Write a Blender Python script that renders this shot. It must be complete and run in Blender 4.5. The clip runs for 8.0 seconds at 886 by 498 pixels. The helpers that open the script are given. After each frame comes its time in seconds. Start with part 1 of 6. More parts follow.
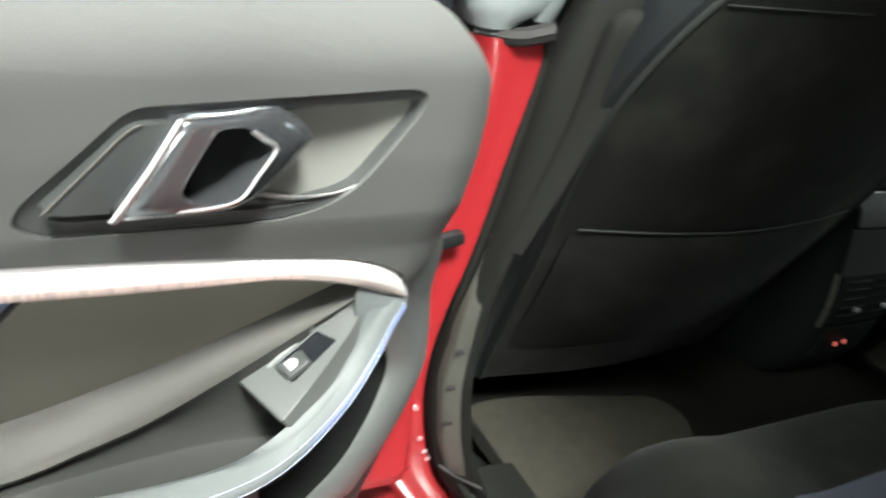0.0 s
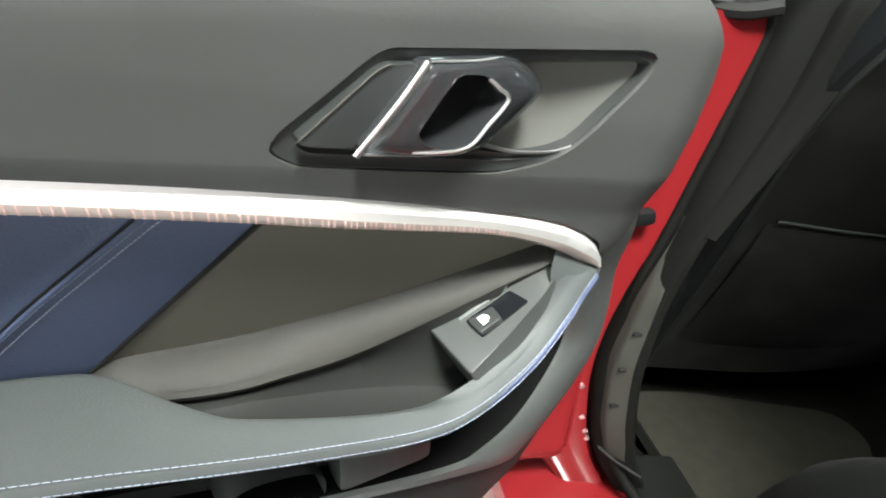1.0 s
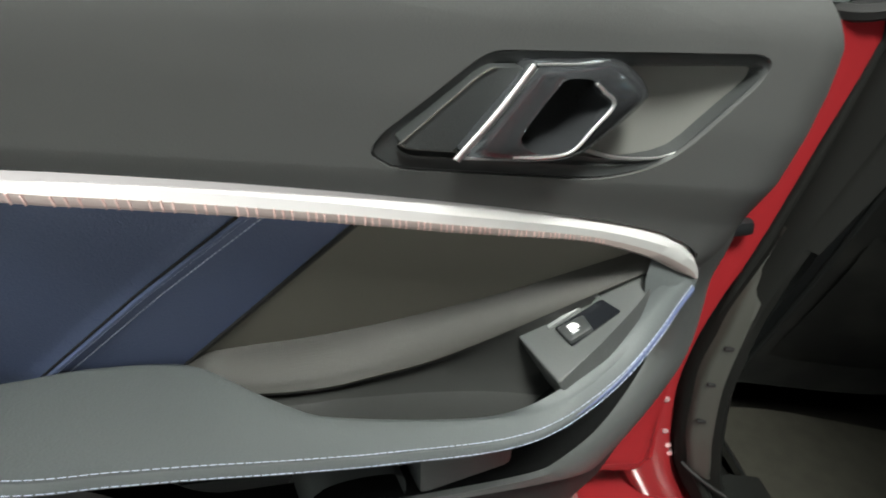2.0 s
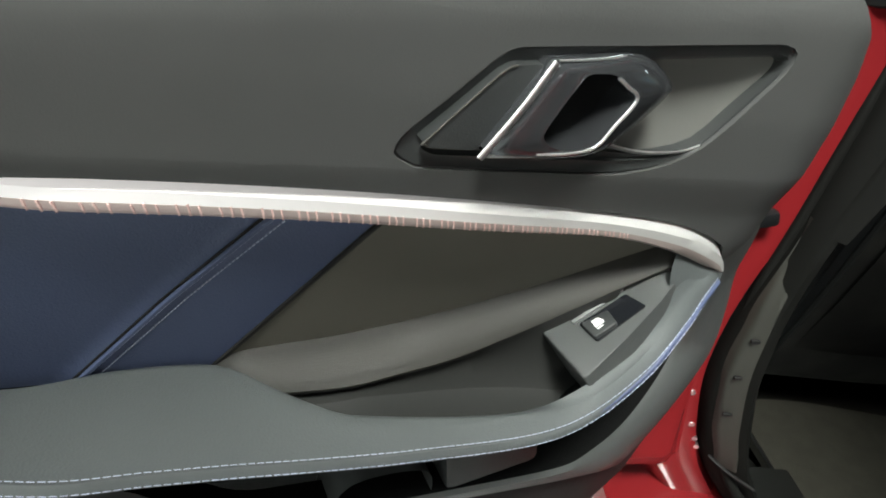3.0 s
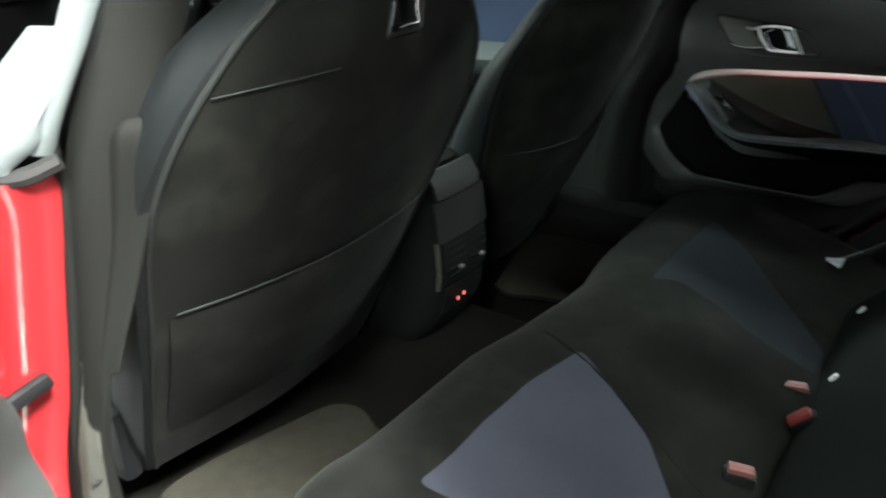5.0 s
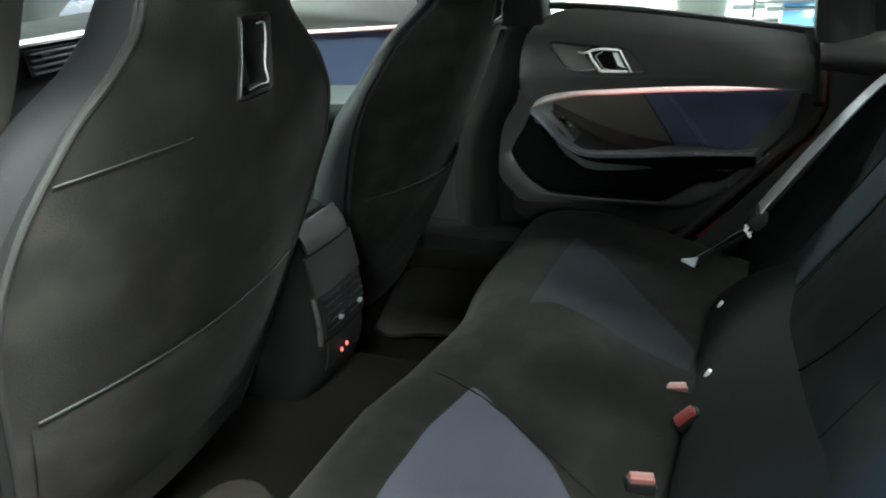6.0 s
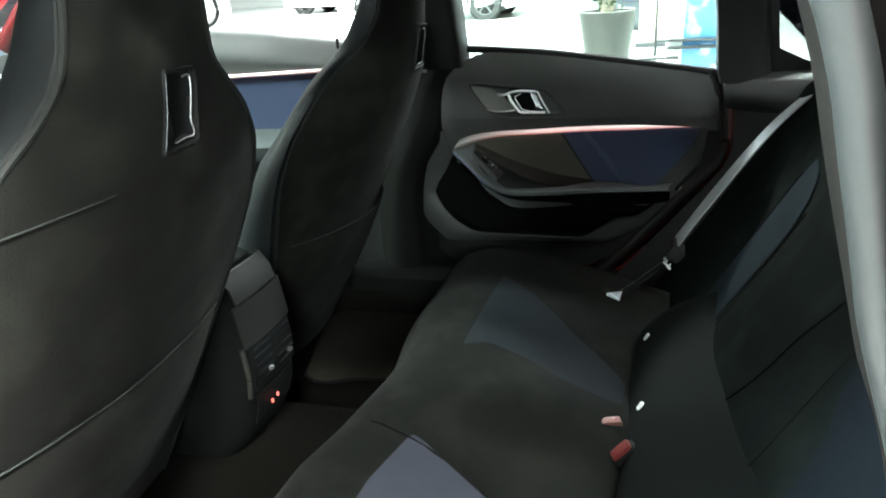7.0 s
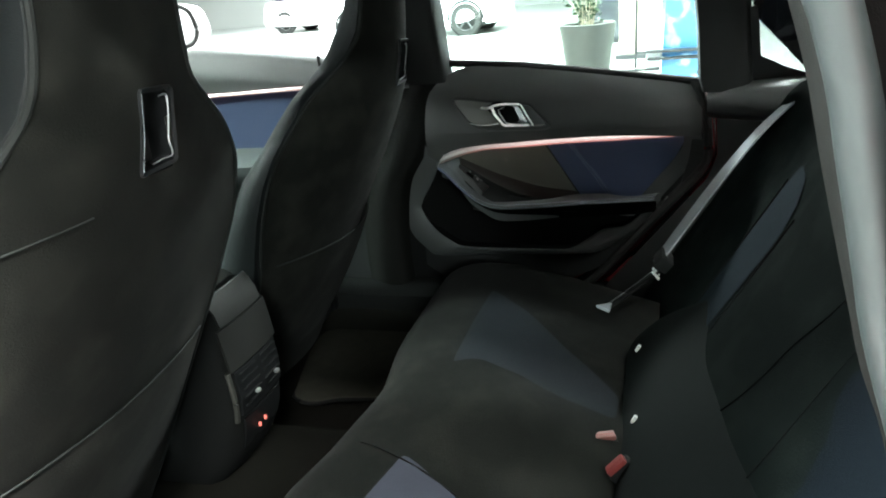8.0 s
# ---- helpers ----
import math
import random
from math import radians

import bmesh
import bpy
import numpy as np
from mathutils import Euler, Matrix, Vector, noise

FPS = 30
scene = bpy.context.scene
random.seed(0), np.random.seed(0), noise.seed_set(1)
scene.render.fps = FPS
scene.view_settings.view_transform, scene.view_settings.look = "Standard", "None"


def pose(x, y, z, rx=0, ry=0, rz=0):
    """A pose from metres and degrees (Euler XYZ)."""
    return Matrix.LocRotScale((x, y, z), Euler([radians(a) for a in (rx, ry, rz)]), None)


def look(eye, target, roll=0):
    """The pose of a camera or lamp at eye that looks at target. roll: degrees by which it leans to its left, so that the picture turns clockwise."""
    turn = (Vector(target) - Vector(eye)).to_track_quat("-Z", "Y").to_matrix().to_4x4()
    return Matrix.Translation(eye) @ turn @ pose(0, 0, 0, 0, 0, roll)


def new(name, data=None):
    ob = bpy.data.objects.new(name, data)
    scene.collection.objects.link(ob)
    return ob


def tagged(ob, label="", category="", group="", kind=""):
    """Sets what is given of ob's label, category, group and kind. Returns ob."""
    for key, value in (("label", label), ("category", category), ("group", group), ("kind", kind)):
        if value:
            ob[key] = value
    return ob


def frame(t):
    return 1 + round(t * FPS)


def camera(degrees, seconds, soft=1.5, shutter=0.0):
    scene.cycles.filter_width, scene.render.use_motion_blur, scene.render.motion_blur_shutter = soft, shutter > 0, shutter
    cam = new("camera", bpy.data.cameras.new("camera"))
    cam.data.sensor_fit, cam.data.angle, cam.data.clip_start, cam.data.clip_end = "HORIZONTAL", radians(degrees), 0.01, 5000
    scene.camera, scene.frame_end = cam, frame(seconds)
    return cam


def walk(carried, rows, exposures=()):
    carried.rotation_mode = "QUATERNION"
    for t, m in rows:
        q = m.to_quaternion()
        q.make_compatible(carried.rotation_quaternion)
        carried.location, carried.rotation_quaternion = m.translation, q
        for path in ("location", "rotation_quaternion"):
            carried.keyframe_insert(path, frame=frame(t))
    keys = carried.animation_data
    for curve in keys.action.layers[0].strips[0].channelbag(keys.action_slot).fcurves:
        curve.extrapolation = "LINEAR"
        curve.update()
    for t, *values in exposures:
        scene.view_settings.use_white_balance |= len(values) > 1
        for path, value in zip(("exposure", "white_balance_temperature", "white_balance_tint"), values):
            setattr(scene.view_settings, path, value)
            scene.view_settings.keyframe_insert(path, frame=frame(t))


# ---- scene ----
# x runs to the car's rear, y to its right-hand side, z up; the car's left rear door stands open.
PATH = [
    (0, (0.5539, -1.1047, 1.0673), (-0.2417, -0.6721, 0.6431), 8.50),
    (0.2, (0.5527, -1.1132, 1.0559), (-0.2643, -0.7359, 0.6199), 9.09),
    (0.5, (0.5549, -1.1221, 1.0497), (-0.2808, -0.8162, 0.5934), 8.38),
    (1, (0.5479, -1.1391, 1.0487), (-0.2993, -0.8931, 0.5778), 8.79),
    (1.5, (0.5450, -1.1491, 1.0516), (-0.3081, -0.9402, 0.5735), 8.36),
    (2, (0.5392, -1.1494, 1.0469), (-0.3230, -1.0006, 0.5628), 7.70),
    (2.2, (0.5369, -1.1500, 1.0472), (-0.3243, -1.0205, 0.5556), 7.02),
    (3.3, (0.5390, -1.1517, 1.0513), (-0.3204, -1.0225, 0.5567), 5.48),
    (3.5, (0.5412, -1.1419, 1.0592), (-0.3121, -0.9800, 0.5635), 5.62),
    (3.7, (0.5487, -1.1308, 1.0713), (-0.2943, -0.8962, 0.5873), 6.66),
    (4, (0.5583, -1.1005, 1.1063), (-0.2326, -0.6995, 0.6441), 7.28),
    (4.3, (0.5891, -1.0752, 1.1401), (-0.1390, -0.5453, 0.7053), 5.42),
    (4.5, (0.6100, -1.0599, 1.1599), (-0.0620, -0.4560, 0.7313), 2.80),
    (4.7, (0.6143, -1.0463, 1.1689), (0.0056, -0.3805, 0.7375), 0.17),
    (5, (0.6373, -1.0185, 1.1792), (0.0969, -0.2929, 0.7530), -1.51),
    (5.2, (0.6270, -1.0184, 1.1864), (0.1312, -0.2607, 0.7620), -2.80),
    (6.3, (0.6121, -1.0068, 1.2014), (0.2539, -0.1564, 0.8162), -4.34),
    (6.5, (0.6056, -1.0064, 1.2096), (0.2755, -0.1424, 0.8294), -4.07),
    (7, (0.6017, -1.0095, 1.2074), (0.3052, -0.1243, 0.8490), -4.22),
    (7.5, (0.5948, -1.0091, 1.2055), (0.3069, -0.1152, 0.8600), -4.67),
    (8, (0.5974, -0.9957, 1.2033), (0.3171, -0.0984, 0.8625), -5.27),
]
cam = camera(61.82, 8.0, soft=1.9, shutter=0.45)
walk(cam, [(t, look(eye, target, roll)) for t, eye, target, roll in PATH],
     [(0.0, 1.0), (0.5, 0.7), (1.0, 0.35), (1.5, 0.06), (2.0, -0.22), (3.5, -0.4), (4.0, -0.15), (4.5, 0.52), (4.7, 1.1), (5.0, 1.9), (6.5, 2.6), (7.0, 2.57), (8.0, 2.48)])

# ---- world and light ----
world = bpy.data.worlds.new("showroom_daylight")
scene.world = world
world.use_nodes = True
bg = world.node_tree.nodes["Background"]
bg.inputs["Color"].default_value = (0.92, 1.0, 1.0, 1)
bg.inputs["Strength"].default_value = 0.12


def area_lamp(name, place, target, sx, sy, watts, colour):
    lamp = bpy.data.lights.new(name, "AREA")
    lamp.shape, lamp.size, lamp.size_y, lamp.energy, lamp.color = "RECTANGLE", sx, sy, watts, colour
    ob = new(name, lamp)
    ob.matrix_world = look(place, target)
    return ob


CEIL = 4.6
# x, y, watts, length and width of each ceiling lamp, all unseen and guessed
LAMPS = [(12.5, -4.2, 1350, 1.0, 0.5), (2.6, -1.6, 105, 1.4, 0.8), (1.8, -3.4, 85, 0.8, 0.4), (4.5, -10.0, 430, 2.6, 1.0), (-4.5, -2.2, 480, 2.6, 1.0), (-9.5, -4.2, 1400, 2.6, 1.0), (-5.4, 0.2, 350, 2.6, 1.0), (2.8, 5.0, 140, 2.6, 1.0),
         (-2.6, 7.0, 400, 2.6, 1.0), (2.4, 7.6, 400, 2.6, 1.0), (-7.0, 14.5, 600, 2.6, 1.0), (-1.0, 13.5, 600, 2.6, 1.0), (-10.0, 21.0, 520, 2.6, 1.0)]
for lx, ly, watts, lw, lh in LAMPS:
    area_lamp("ceiling_lamp_light", (lx, ly, CEIL - 0.09), (lx, ly, 0), lw, lh, watts, (0.98, 1.0, 0.94) if lw < 2 else (0.86, 1.0, 0.97))


# an unseen ceiling spotlight, added to brighten the door near its hinge
SPOT, SPOT_AIM = (2.2, -1.15, CEIL - 0.30), (0.0, -0.88, 0.88)
spot = bpy.data.lights.new("added_spot_beam", "SPOT")
spot.energy, spot.spot_size, spot.spot_blend, spot.shadow_soft_size, spot.color = 3700, radians(20), 1.0, 0.6, (0.98, 1.0, 0.94)
new("added_spot_beam", spot).matrix_world = look(SPOT, SPOT_AIM)


# ---- materials ----
def material(name, colour, rough=0.5, metal=0.0, grain=0.0, grain_scale=600.0, vary=0.12, vary_scale=9.0, spec=0.5,
             coat=0.0, sheen=0.0, emit=None, emit_strength=0.0, second=None, second_scale=30.0, second_lo=0.5, second_hi=0.7):
    """A surface with stains at a large scale and grain at a small one."""
    m = bpy.data.materials.new(name)
    m.use_nodes = True
    n, l = m.node_tree.nodes, m.node_tree.links
    b = n["Principled BSDF"]
    b.inputs["Roughness"].default_value, b.inputs["Metallic"].default_value = rough, metal
    b.inputs["Specular IOR Level"].default_value = spec
    b.inputs["Coat Weight"].default_value, b.inputs["Coat Roughness"].default_value = coat, 0.04
    b.inputs["Sheen Weight"].default_value, b.inputs["Sheen Roughness"].default_value = sheen, 0.5
    co = n.new("ShaderNodeTexCoord")
    big = n.new("ShaderNodeTexNoise")
    big.inputs["Scale"].default_value, big.inputs["Detail"].default_value = vary_scale, 4
    l.new(co.outputs["Object"], big.inputs["Vector"])
    ramp = n.new("ShaderNodeMapRange")
    ramp.inputs["To Min"].default_value, ramp.inputs["To Max"].default_value = 1 - vary, 1 + vary
    l.new(big.outputs["Fac"], ramp.inputs["Value"])
    mix = n.new("ShaderNodeMix")
    mix.data_type, mix.blend_type = "RGBA", "MULTIPLY"
    mix.inputs["Factor"].default_value = 1
    mix.inputs["A"].default_value = (*colour, 1)
    l.new(ramp.outputs["Result"], mix.inputs["B"])
    out = mix.outputs["Result"]
    if second:
        fine = n.new("ShaderNodeTexNoise")
        fine.inputs["Scale"].default_value, fine.inputs["Detail"].default_value = second_scale, 2.5
        l.new(co.outputs["Object"], fine.inputs["Vector"])
        cut = n.new("ShaderNodeMapRange")
        cut.inputs["From Min"].default_value, cut.inputs["From Max"].default_value = second_lo, second_hi
        l.new(fine.outputs["Fac"], cut.inputs["Value"])
        mix2 = n.new("ShaderNodeMix")
        mix2.data_type = "RGBA"
        mix2.inputs["B"].default_value = (*second, 1)
        l.new(cut.outputs["Result"], mix2.inputs["Factor"])
        l.new(out, mix2.inputs["A"])
        out = mix2.outputs["Result"]
    l.new(out, b.inputs["Base Color"])
    rr = n.new("ShaderNodeMapRange")
    rr.inputs["To Min"].default_value, rr.inputs["To Max"].default_value = max(rough - 0.07, 0.02), min(rough + 0.07, 1)
    l.new(big.outputs["Fac"], rr.inputs["Value"])
    l.new(rr.outputs["Result"], b.inputs["Roughness"])
    if grain:
        g = n.new("ShaderNodeTexNoise")
        g.inputs["Scale"].default_value, g.inputs["Detail"].default_value = grain_scale, 3
        l.new(co.outputs["Object"], g.inputs["Vector"])
        bump = n.new("ShaderNodeBump")
        bump.inputs["Strength"].default_value, bump.inputs["Distance"].default_value = grain, 0.0008
        l.new(g.outputs["Fac"], bump.inputs["Height"])
        l.new(bump.outputs["Normal"], b.inputs["Normal"])
    if emit:
        b.inputs["Emission Color"].default_value, b.inputs["Emission Strength"].default_value = (*emit, 1), emit_strength
    return m


M_SOFT = material("soft_grey_plastic", (0.053, 0.0548, 0.0536), 0.66, spec=0.28, grain=0.15, grain_scale=900)
M_LOWER = material("hard_grey_plastic", (0.055, 0.059, 0.058), 0.5, grain=0.4, grain_scale=1100)
M_DARK = material("dark_plastic", (0.012, 0.013, 0.013), 0.55, spec=0.2, grain=0.3, grain_scale=1000)
M_BEZEL = material("bezel_plastic", (0.025, 0.0275, 0.0275), 0.5, grain=0.2, grain_scale=900)
M_TRAY = material("dark_tray_plastic", (0.018, 0.0188, 0.0178), 0.55, spec=0.3, grain=0.2, grain_scale=900)
M_GLOSS = material("gloss_black", (0.008, 0.009, 0.011), 0.09, coat=0.5)
M_WEAVE = material("grey_woven_insert", (0.118, 0.114, 0.096), 0.7, spec=0.25, grain=0.6, grain_scale=1500, vary=0.08)
# Woven insert's stuff, with light from above taken out of its colour.
M_LIP = material("ribbed_grey_lip", (0.0215, 0.021, 0.0178), 0.65, grain=0.4, grain_scale=1200, vary=0.08)
M_BLUE = material("blue_leatherette", (0.06, 0.078, 0.142), 0.48, grain=0.45, grain_scale=700, vary=0.08)
M_ARM = material("armrest_leatherette", (0.07, 0.078, 0.079), 0.62, spec=0.3, grain=0.4, grain_scale=700)
M_THREAD = material("pale_blue_thread", (0.34, 0.38, 0.48), 0.7)
M_SLOT = material("satin_black_plastic", (0.006, 0.0065, 0.007), 0.5, spec=0.12)
# Backrest suede once more, darkened for the shade along its foot.
M_FOOT = material("shaded_backrest_foot", (0.003, 0.0041, 0.004), 0.95, spec=0.05, grain=0.6, grain_scale=500, vary=0.3, vary_scale=6)
M_BOWL = material("warm_grey_plastic", (0.105, 0.106, 0.098), 0.5, grain=0.15, grain_scale=900)
M_CHROME = material("satin_chrome", (0.95, 0.95, 0.95), 0.4, 1.0, vary=0.05)
M_CHROME2 = material("satin_metal", (0.42, 0.43, 0.43), 0.4, 0.8, vary=0.05)
M_DCHROME = material("dark_chrome", (0.13, 0.137, 0.147), 0.16, 0.85, vary=0.05)
M_RED = material("red_car_paint", (0.15, 0.009, 0.011), 0.24, coat=1.0, vary=0.04, vary_scale=3)
M_WHITEPAINT = material("white_car_paint", (0.75, 0.77, 0.78), 0.3, coat=1.0, vary=0.03, vary_scale=3)
M_DARKPAINT = material("dark_car_paint", (0.03, 0.035, 0.045), 0.25, coat=1.0, vary=0.05, vary_scale=3)
# Flat black that stands for shade in hollows, and serves some black trim.
M_PIT = material("shade_and_trim_black", (0.0064, 0.00672, 0.00672), 0.95, spec=0.03, grain=0.5)
M_RUBBER = material("black_rubber", (0.012, 0.012, 0.012), 0.65, spec=0.2, grain=0.2)
M_SEAL = material("grey_door_seal", (0.1, 0.115, 0.117), 0.5, grain=0.3, grain_scale=800)
# The door seal again, with the rear pillar's shade in its colour.
M_REARSEAL = material("shaded_rear_seal", (0.0285, 0.0335, 0.0335), 0.45, grain=0.06, grain_scale=800)
# Trim plastic with a highlight put into its paler colour.
M_RIDGE = material("highlight_grey_plastic", (0.02, 0.0205, 0.0165), 0.6, grain=0.3, grain_scale=800)
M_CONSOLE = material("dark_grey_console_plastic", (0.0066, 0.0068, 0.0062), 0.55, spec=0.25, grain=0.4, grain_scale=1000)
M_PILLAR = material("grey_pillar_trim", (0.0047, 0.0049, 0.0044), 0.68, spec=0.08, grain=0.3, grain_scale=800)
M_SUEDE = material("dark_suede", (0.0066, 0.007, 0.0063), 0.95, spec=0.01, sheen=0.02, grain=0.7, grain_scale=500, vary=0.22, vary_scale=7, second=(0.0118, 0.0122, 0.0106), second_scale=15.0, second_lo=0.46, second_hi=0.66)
# Backrest and bench: the seat suede again, their shade put into the colour.
M_BACKREST = material("shaded_backrest_suede", (0.004, 0.0056, 0.0053), 0.95, spec=0.01, grain=0.7, grain_scale=500, vary=0.3, vary_scale=5, second=(0.0072, 0.0094, 0.0088), second_scale=17.0, second_lo=0.46, second_hi=0.66)
M_BENCH = material("shaded_bench_suede", (0.0055, 0.006, 0.0054), 0.95, spec=0.01, sheen=0.02, grain=0.7, grain_scale=500, vary=0.25, vary_scale=7, second=(0.0088, 0.0092, 0.0081), second_scale=17.0, second_lo=0.46, second_hi=0.66)
M_SEATSIDE = material("seat_leatherette", (0.0055, 0.0068, 0.0073), 0.55, spec=0.18, grain=0.4, grain_scale=700)
M_PIPING = material("grey_piping", (0.0115, 0.013, 0.0125), 0.7, spec=0.1)
# One seat cloth in two tones, the far patch darkened for shade.
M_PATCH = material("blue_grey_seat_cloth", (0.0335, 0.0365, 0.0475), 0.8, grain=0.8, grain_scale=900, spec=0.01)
M_PATCHDARK = material("shaded_seat_cloth", (0.0145, 0.017, 0.0198), 0.8, grain=0.8, grain_scale=900, spec=0.01)
# One backrest cloth: near band darkened for shade, far band lightened for light.
M_BAND = material("shaded_backrest_cloth", (0.0045, 0.0064, 0.0088), 0.8, grain=0.8, grain_scale=900, spec=0.01)
M_BANDFAR = material("lit_backrest_cloth", (0.0125, 0.0168, 0.021), 0.8, grain=0.8, grain_scale=900, spec=0.01)
M_CARPET = material("dark_carpet", (0.0062, 0.0061, 0.0052), 0.95, spec=0.01, grain=1.0, grain_scale=700, vary=0.3, vary_scale=30)
M_MAT = material("lit_mat_pile", (0.023, 0.0223, 0.0183), 0.95, spec=0.01, grain=1.0, grain_scale=500, vary=0.25, vary_scale=40)
M_BELT = material("grey_belt_webbing", (0.22, 0.231, 0.253), 0.6, grain=0.5, grain_scale=900)
M_REDPLASTIC = material("red_buckle_plastic", (0.13, 0.02, 0.019), 0.5, spec=0.3)
M_PINKPLASTIC = material("faded_red_buckle_plastic", (0.115, 0.043, 0.037), 0.55, spec=0.3)
M_TAG = material("white_tag", (0.75, 0.76, 0.75), 0.5)
M_USB = material("lit_usb_socket", (0.3, 0.05, 0.04), 0.5, emit=(1.0, 0.22, 0.17), emit_strength=0.25)
M_FLOOR = material("white_polished_tile", (0.58, 0.59, 0.58), 0.22, vary=0.03, vary_scale=1.2)
M_WALL = material("white_showroom_wall", (0.42, 0.43, 0.42), 0.7, vary=0.03, vary_scale=1.5)
M_CEIL = material("dark_grey_ceiling", (0.1, 0.1, 0.1), 0.8, vary=0.05, vary_scale=1.5)
M_POT = material("grey_planter_glaze", (0.022, 0.022, 0.0187), 0.55, grain=0.2, grain_scale=60, vary=0.08, vary_scale=4)
M_SOIL = material("potting_soil", (0.03, 0.022, 0.016), 0.95, grain=1.0, grain_scale=120)
M_LEAF = material("green_leaf", (0.025, 0.055, 0.02), 0.5, vary=0.3, vary_scale=8)
M_METAL = material("dark_rack_metal", (0.05, 0.05, 0.055), 0.4, 0.6)
M_WOOD = material("pale_wood_board", (0.5, 0.42, 0.32), 0.5, vary=0.15, vary_scale=5)
M_POSTER = material("blue_display_print", (0.06, 0.2, 0.42), 0.4, second=(0.55, 0.75, 0.9), second_scale=7.0)
M_TYRE = material("tyre_rubber", (0.02, 0.02, 0.02), 0.75, grain=0.4, grain_scale=200)
M_RIM = material("dark_alloy_rim", (0.09, 0.092, 0.095), 0.35, 0.7)
M_HEAD = material("roof_lining", (0.1, 0.1, 0.1), 0.9, grain=0.5, grain_scale=400)
M_LAMP = material("ceiling_lamp_diffuser", (0.9, 0.9, 0.88), 0.6, emit=(1.0, 0.98, 0.94), emit_strength=6.0)


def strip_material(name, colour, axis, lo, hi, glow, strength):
    """A trim strip that glows, most towards the door's rear end, along one axis of its mesh."""
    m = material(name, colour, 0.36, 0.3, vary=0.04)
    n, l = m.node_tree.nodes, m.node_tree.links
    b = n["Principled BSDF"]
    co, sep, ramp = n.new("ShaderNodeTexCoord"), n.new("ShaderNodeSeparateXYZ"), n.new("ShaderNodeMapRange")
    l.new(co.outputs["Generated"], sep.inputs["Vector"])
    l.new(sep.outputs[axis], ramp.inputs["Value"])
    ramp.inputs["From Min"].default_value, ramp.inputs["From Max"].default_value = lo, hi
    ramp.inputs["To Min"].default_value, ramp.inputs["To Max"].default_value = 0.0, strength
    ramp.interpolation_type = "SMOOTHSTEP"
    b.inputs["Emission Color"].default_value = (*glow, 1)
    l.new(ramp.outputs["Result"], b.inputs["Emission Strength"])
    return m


def glass_material(name, tint, ior=1.45):
    m = bpy.data.materials.new(name)
    m.use_nodes = True
    n, l = m.node_tree.nodes, m.node_tree.links
    for node in list(n):
        n.remove(node)
    out = n.new("ShaderNodeOutputMaterial")
    clear, gloss, mix, fres = (n.new("ShaderNodeBsdfTransparent"), n.new("ShaderNodeBsdfGlossy"), n.new("ShaderNodeMixShader"), n.new("ShaderNodeFresnel"))
    clear.inputs["Color"].default_value = (*tint, 1)
    gloss.inputs["Roughness"].default_value = 0.02
    fres.inputs["IOR"].default_value = ior
    l.new(fres.outputs["Fac"], mix.inputs["Fac"])
    l.new(clear.outputs["BSDF"], mix.inputs[1])
    l.new(gloss.outputs["BSDF"], mix.inputs[2])
    l.new(mix.outputs["Shader"], out.inputs["Surface"])
    return m


M_STRIP = material("lit_front_strip", (0.6, 0.6, 0.6), 0.36, 0.3, emit=(1.0, 0.55, 0.5), emit_strength=0.12)
# The metal's sheen is put in as glow; only the lower edge is lit.
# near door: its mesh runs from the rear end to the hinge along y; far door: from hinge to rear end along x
STRIPS = {True: (strip_material("sheen_trim_strip", (0.5, 0.5, 0.49), "Y", 0.85, 0.1, (1.0, 0.96, 0.94), 0.9), strip_material("lit_strip_edge", (0.34, 0.29, 0.27), "Y", 0.8, 0.2, (1.0, 0.72, 0.68), 0.16)),
          False: (strip_material("sheen_trim_strip_far", (0.5, 0.5, 0.49), "X", 0.0, 0.45, (1.0, 0.76, 0.72), 0.15), strip_material("lit_strip_edge_far", (0.3, 0.24, 0.22), "X", 0.05, 0.4, (1.0, 0.34, 0.3), 0.11))}
M_HATCH = material("pink_light_tick", (0.55, 0.39, 0.36), 0.4, emit=(1.0, 0.5, 0.46), emit_strength=0.07)
M_GLASS = glass_material("window_glass", (0.86, 0.93, 0.9))
M_SIDEGLASS = glass_material("tinted_side_glass", (0.5, 0.54, 0.52), 2.6)
M_PRIVACY = glass_material("privacy_glass", (0.42, 0.45, 0.44))
M_SCREEN = glass_material("windscreen_glass", (0.6, 0.66, 0.63))
M_GLASSEDGE = material("green_glass_edge", (0.05, 0.12, 0.1), 0.15, coat=0.5)

# ---- mesh helpers ----
XF = [None]  # the transform that the next parts are laid through


def V(*a):
    return Vector(a)


